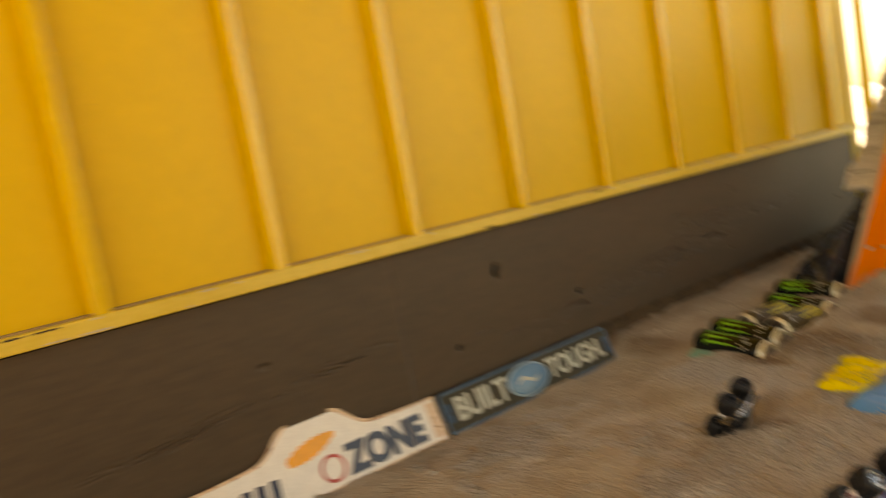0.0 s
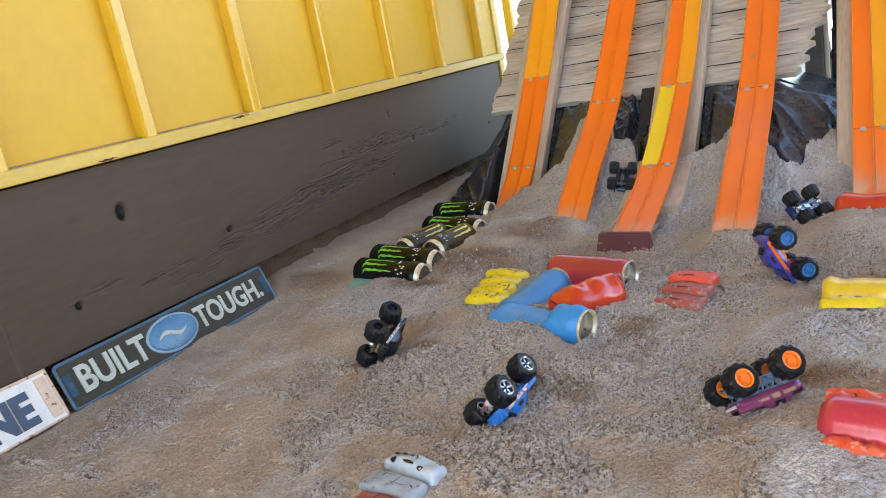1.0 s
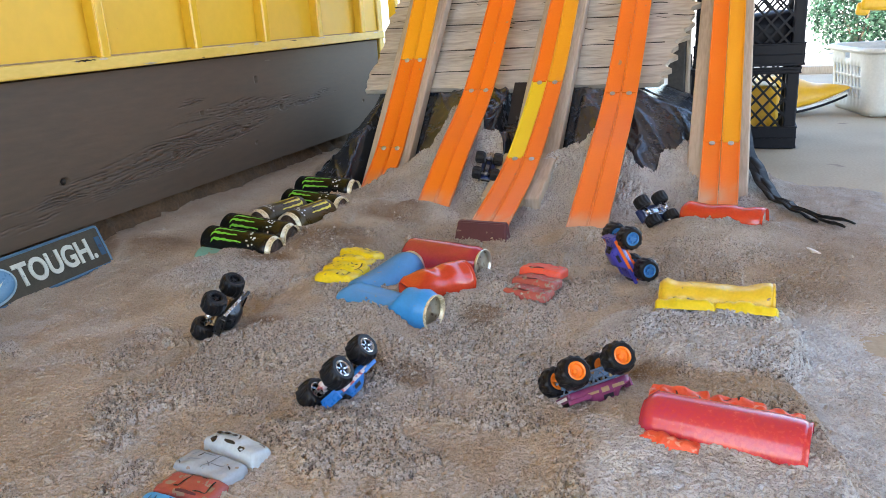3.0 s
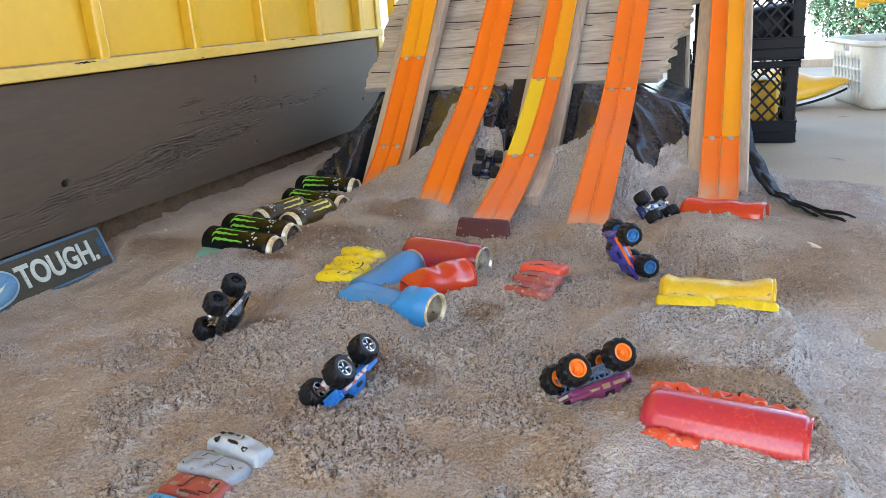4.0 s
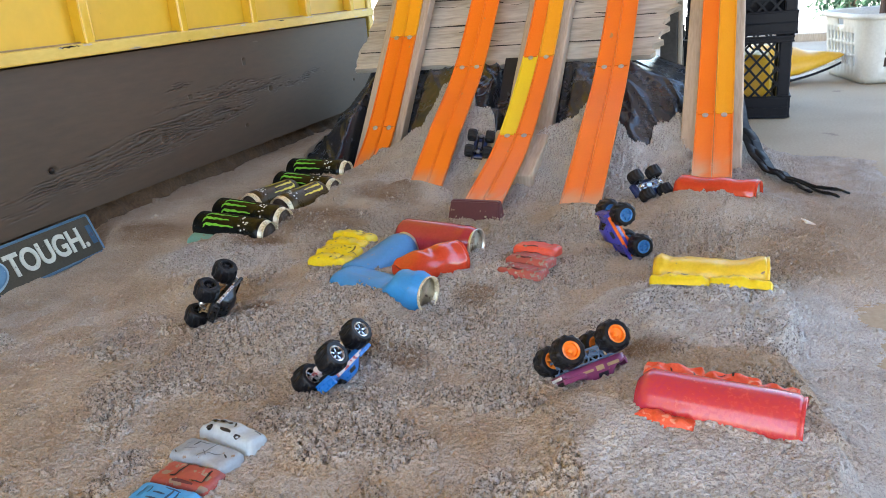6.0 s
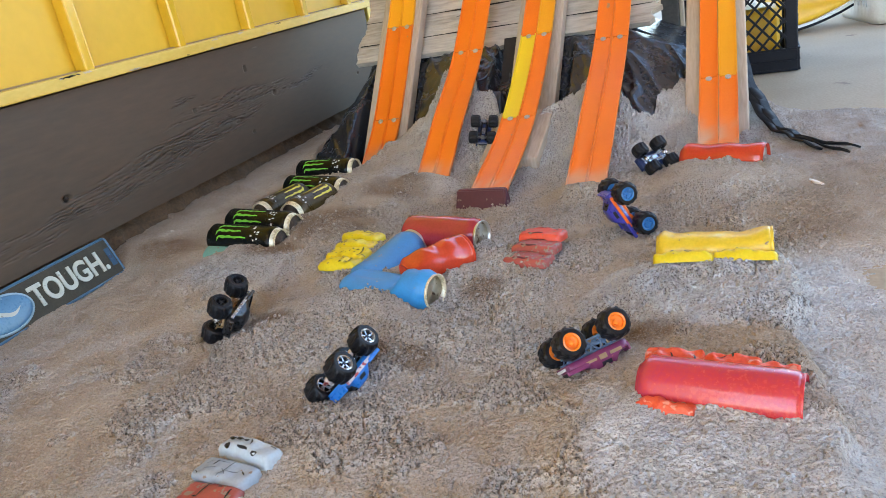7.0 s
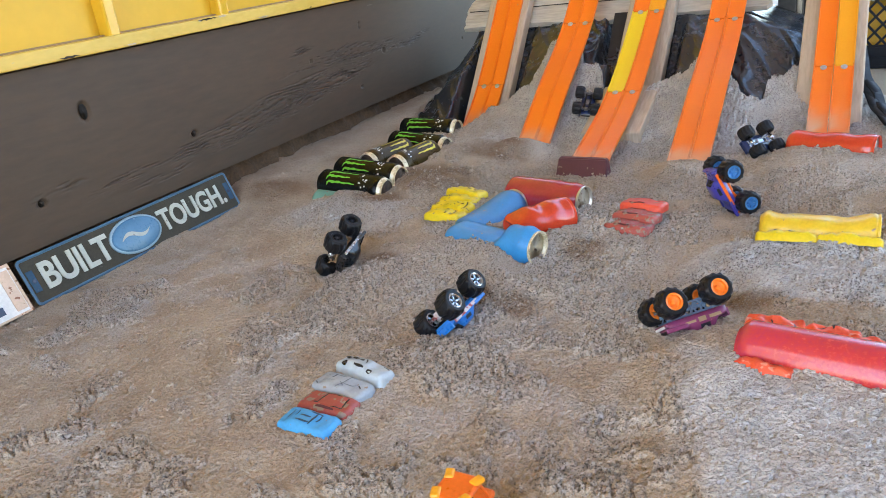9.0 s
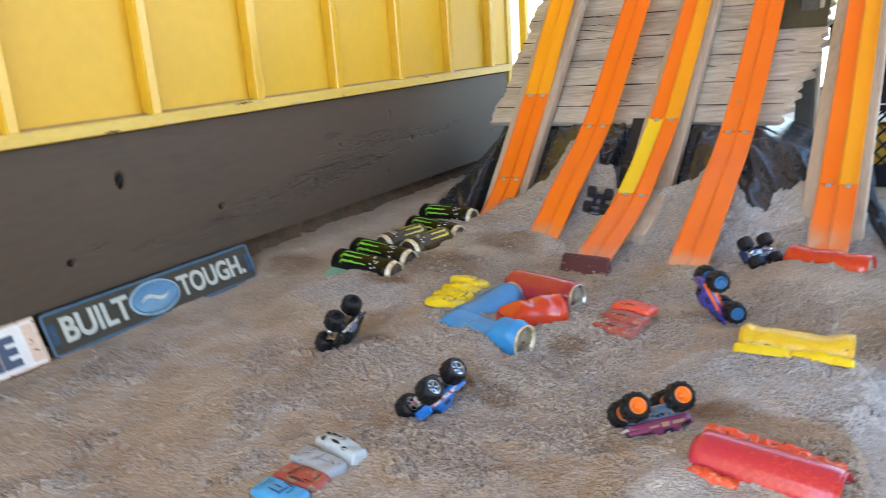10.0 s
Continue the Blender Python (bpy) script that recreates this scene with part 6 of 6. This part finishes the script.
# ---- crates, basket and bag behind ----
def crate(m, label):
    ob = thing("milk_crate", m, label, "crate", "stacked milk crates")
    w, h, t = 0.325, 0.252, 0.010
    part("bottom", box((0, 0, 0.012), (w - 0.02, w - 0.02, 0.012), 0.002), M_CRATE, ob)
    for sx in (-1, 1):
        for sy in (-1, 1):
            part("corner", box((sx * (w / 2 - 0.0225), sy * (w / 2 - 0.0225), h / 2), (0.037, 0.037, h - 0.004), 0.006), M_CRATE, ob)
    for side in range(4):
        rot = Matrix.Rotation(side * math.pi / 2, 4, "Z")
        for z, hh, out in ((0.032, 0.064, 0), (h - 0.010, 0.020, 0), (0.066, 0.006, 0.002), (h - 0.004, 0.008, 0.002), (h - 0.018, 0.005, 0.002), (0.004, 0.008, 0.002), (0.034, 0.004, 0.002)):
            part("panel" if hh > 0.015 else "rib", box((0, -w / 2 + t / 2 - out / 2, z), (w - 0.012, t + out, hh), 0.0015), M_CRATE, ob, "", rot)
        for k in range(-5, 6):
            for s in (-1, 1):
                bm = box((k * 0.040, -w / 2 + 0.004 + 0.003 * (s > 0), 0.152), (0.0065, 0.005, 0.36), 0, Matrix.Rotation(s * 0.72, 4, "Y"))
                for co, no in (((w / 2 - 0.035, 0, 0), (1, 0, 0)), ((0.035 - w / 2, 0, 0), (-1, 0, 0)), ((0, 0, h - 0.018), (0, 0, 1)), ((0, 0, 0.060), (0, 0, -1))):
                    cut = bmesh.ops.bisect_plane(bm, geom=bm.verts[:] + bm.edges[:] + bm.faces[:], plane_co=co, plane_no=no, clear_outer=True)
                    edges = [e for e in cut["geom_cut"] if isinstance(e, bmesh.types.BMEdge)]
                    if edges:
                        bmesh.ops.contextual_create(bm, geom=edges)
                if bm.faces:
                    part("lattice_bar", bm, M_CRATE, ob, "", rot)
    return ob


CH = -1
fwd = Vector((math.cos(radians(CH)), math.sin(radians(CH)), 0))
back = Vector((-fwd.y, fwd.x, 0))
cc = Vector((1.441, 3.085, 0)) - fwd * 0.1625 + back * 0.1625
crate(Matrix.Translation((cc.x, cc.y, 0.002)) @ pose(0, 0, 0, 0, 0, CH), "black plastic milk crate standing on the floor")
crate(Matrix.Translation((cc.x + 0.006, cc.y + 0.004, 0.257)) @ pose(0, 0, 0, 0, 0, CH + 1), "black plastic milk crate stacked on another")
bm = box((0, 0, 0), (0.20, 0.20, 0.17), 0.03)
thing("yellow_toy", Matrix.Translation((cc.x + 0.01, cc.y, 0.105)) @ pose(0, 0, 0, 0, 0, CH), "yellow plastic toy inside the crate", "toy", bm=bm, mat=M_YBAG)


bm = box((0, 0, 0), (0.26, 0.26, 0.125), 0.04)
for v in bm.verts:
    v.co.z += 0.02 * math.sin(v.co.x * 40) * math.cos(v.co.y * 31)
thing("dark_bag", Matrix.Translation((cc.x + 0.012, cc.y, 0.350)), "dark crumpled bag inside the upper crate", "bag", bm=bm, mat=M_CRATE, smooth=True)


def basket():
    """A tapered tub with rounded corners: x across it, y along it."""
    ob = thing("laundry_basket", Matrix.Translation((1.835, 3.971, 0.0)) @ pose(0, 0, 0, 0, 0, 12.7), "white plastic laundry basket with slotted walls", "basket")
    a, b, r = 0.150, 0.200, 0.050
    long_n, short_n, turn_n = 17, 11, 6
    ring, kinds = [], []
    for cx, cy, start, count, run in ((1, 1, 0, short_n, (-1, 0)), (-1, 1, 90, long_n, (0, -1)), (-1, -1, 180, short_n, (1, 0)), (1, -1, 270, long_n, (0, 1))):
        px, py = cx * (a - r), cy * (b - r)
        for k in range(turn_n):
            g = radians(start + 90 * k / turn_n)
            ring.append((px, py, math.cos(g), math.sin(g)))
            kinds.append((0, 0))
        g = radians(start + 90)
        reach = 2 * (a - r) if count == short_n else 2 * (b - r)
        for k in range(count):
            ring.append((px + run[0] * reach * k / count, py + run[1] * reach * k / count, math.cos(g), math.sin(g)))
            kinds.append((count, k))
    levels = (0.004, 0.024, 0.064, 0.099, 0.108, 0.143, 0.152, 0.187, 0.212, 0.236, 0.250)
    bm = bmesh.new()
    grid = []
    for z in levels:
        out = r + 0.024 * z / 0.25 - (0.006 if z < 0.01 else 0)
        grid.append([bm.verts.new((x + nx * out, y + ny * out, z)) for x, y, nx, ny in ring])
    for li in range(len(levels) - 1):
        for k, (count, c) in enumerate(kinds):
            slot = count and c % 2 and li in (2, 4, 6)
            grip = count == long_n and 7 <= c <= 9 and li == 8
            if not (slot or grip):
                q = (k + 1) % len(ring)
                bm.faces.new((grid[li][k], grid[li][q], grid[li + 1][q], grid[li + 1][k]))
    wall = part("wall", bm, M_BASKET, ob, "slotted tapered wall", smooth=True)
    wall.modifiers.new("thick", "SOLIDIFY").thickness = 0.005
    part("bottom", box((0, 0, 0.008), (2 * a - 0.03, 2 * b - 0.03, 0.008), 0.003), M_BASKET, ob)
    bm = bmesh.new()
    prof = [(r + 0.024 + 0.009 + 0.010 * math.cos(t * math.pi / 4), 0.248 + 0.011 * math.sin(t * math.pi / 4)) for t in range(8)]
    loops = [[bm.verts.new((x + nx * o, y + ny * o, z)) for o, z in prof] for x, y, nx, ny in ring]
    for k in range(len(ring)):
        p, q = loops[k], loops[(k + 1) % len(ring)]
        for t in range(8):
            bm.faces.new((p[t], q[t], q[(t + 1) % 8], p[(t + 1) % 8]))
    part("rim", bm, M_BASKET, ob, "rolled rim", smooth=True)
    return ob


basket()
plant = thing("dried_plant", Matrix.Translation((1.88, 4.02, 0.02)), "dried brown stalks standing in the basket", "plant")
for k in range(9):
    a = k * 2.4
    part("stalk", lathe(((0, 0.014), (0.16, 0.011), (0.32 + 0.02 * (k % 3), 0.006)), 7, "z", Matrix.Translation((0.06 * math.cos(a), 0.05 * math.sin(a), 0)) @ Matrix.Rotation(0.2 * math.sin(a), 4, "X")), M_BROWN, plant)
bm = box((0, 0, 0), (0.16, 0.07, 0.05), 0.014)
add_box(bm, (-0.07, 0, -0.02), (0.05, 0.05, 0.05), 0.012)
thing("toy_blaster", Matrix.Translation((1.785, 3.98, 0.410)) @ pose(0, 0, 0, 0, 4, -10), "yellow plastic toy lying on top of the basket", "toy", bm=bm, mat=M_YBAG)
bm = bmesh.new()
loops = []
for k in range(25):
    u = k / 24
    half, high, low = 0.145 * (1 - u) ** 0.7 + 0.003, 0.165 * (1 - u) ** 0.8 + 0.004, 0.095 * u ** 1.7
    loop = []
    for q in range(20):
        g = 2 * math.pi * q / 20
        fold = 1 + 0.07 * math.sin(9 * u + 3 * g) + 0.04 * math.sin(23 * u - 2 * g)
        loop.append(bm.verts.new((0.34 * u - 0.17, half * math.cos(g), low + high * (0.22 + (0.78 * fold if g < math.pi else 0.22) * math.sin(g)))))
    loops.append(loop)
for p, q in zip(loops, loops[1:]):
    for k in range(20):
        bm.faces.new((p[k], q[k], q[(k + 1) % 20], p[(k + 1) % 20]))
bm.faces.new(loops[0])
bm.faces.new(loops[-1][::-1])
bag = thing("yellow_sack", Matrix.Translation((1.518, 3.90, 0.002)) @ pose(0, 0, 0, 0, 0, 4), "yellow glossy plastic sack with white edge on the floor", "sack", bm=bm, mat=M_YBAG, smooth=True)
# a white strip and a dark one below it follow the lower edge
for name, paint, lift, label in (("white_edge", M_WHITE, 0.0, "white folded edge"), ("dark_edge", M_CRATE, -0.010, "dark strip below the white edge")):
    bm = bmesh.new()
    for p, q in zip(range(0, 23), range(1, 24)):
        ends = []
        for k in (p, q):
            u = k / 24
            ends.append(Vector((0.34 * u - 0.17, -0.145 * (1 - u) ** 0.7 - 0.004, 0.095 * u ** 1.7 + 0.22 * (0.165 * (1 - u) ** 0.8) * (1 - 0.5 * u) - 0.016 + lift + 0.006)))
        mid, d = (ends[0] + ends[1]) / 2, ends[1] - ends[0]
        add_box(bm, mid, (d.length * 1.05, 0.006, 0.010), 0, d.to_track_quat("X", "Z").to_matrix().to_4x4())
    part(name, bm, paint, bag, label)
thing("bottle_box", Matrix(), "dark box with small jars on it beside the board", "box", bm=box((1.10, 3.55, 0.10), (0.16, 0.10, 0.20), 0.006), mat=M_POST)
for k, (x, paint) in enumerate(((1.052, M_GOLD), (1.088, M_POST), (1.122, M_WHITE))):
    jar = thing("jar", Matrix.Translation((x, 3.545, 0.2)), "small jar standing on the dark box", "jar", "jars on the box")
    part("glass", lathe(((0, 0.014), (0.004, 0.016), (0.050, 0.016), (0.060, 0.012)), 16, "z"), paint, jar, smooth=True)
    part("lid", lathe(((0.060, 0.0135), (0.074, 0.0135)), 16, "z"), M_CRATE, jar, "dark lid")


# ---- bushes outside ----
def bush(x, y, size, seed):
    rg = random.Random(seed)
    ob = thing("bush", Matrix.Translation((x, y, -0.152)), "green leafy bush in daylight beyond the porch", "bush", "bushes in the yard")
    bm = bmesh.new()
    for k in range(7):
        a = k * 0.9
        m = Matrix.Rotation(0.35 * math.sin(a * 2), 4, "X") @ Matrix.Rotation(0.35 * math.cos(a * 3), 4, "Y")
        add_lathe(bm, ((0, 0.03 * size), (0.6 * size, 0.014 * size), (1.0 * size, 0.004)), 7, "z", m)
    part("trunk", bm, M_BARK, ob)
    vs, fs = [], []
    for k in range(4200):
        d = Vector((rg.gauss(0, 1), rg.gauss(0, 1), rg.gauss(0, 0.8))).normalized() * size * (0.35 + 0.45 * rg.random() ** 0.5) * (1 + 0.35 * noise.noise((k * 0.37, seed, 0)))
        c = Vector((0, 0, size * 0.75)) + d
        if c.z < 0.03:
            continue
        e = Vector((rg.uniform(-1, 1), rg.uniform(-1, 1), rg.uniform(-1, 1))).normalized()
        g = e.cross(Vector((rg.uniform(-1, 1), rg.uniform(-1, 1), 1))).normalized()
        l, w = rg.uniform(0.035, 0.075) * size, rg.uniform(0.015, 0.03) * size
        i = len(vs)
        vs += [c - e * l, c + g * w, c + e * l, c - g * w]
        fs.append((i, i + 1, i + 2, i + 3))
    me = bpy.data.meshes.new("crown")
    me.from_pydata(vs, [], fs)
    me.materials.append(M_LEAF)
    part("crown", None, None, ob, "crown of many small leaves", mesh=me)


for k, (x, y, s) in enumerate(((2.42, 9.4, 0.60), (3.0, 9.8, 0.75), (4.7, 9.9, 0.9), (5.9, 8.6, 1.0))):
    bush(x, y, s, 50 + k)
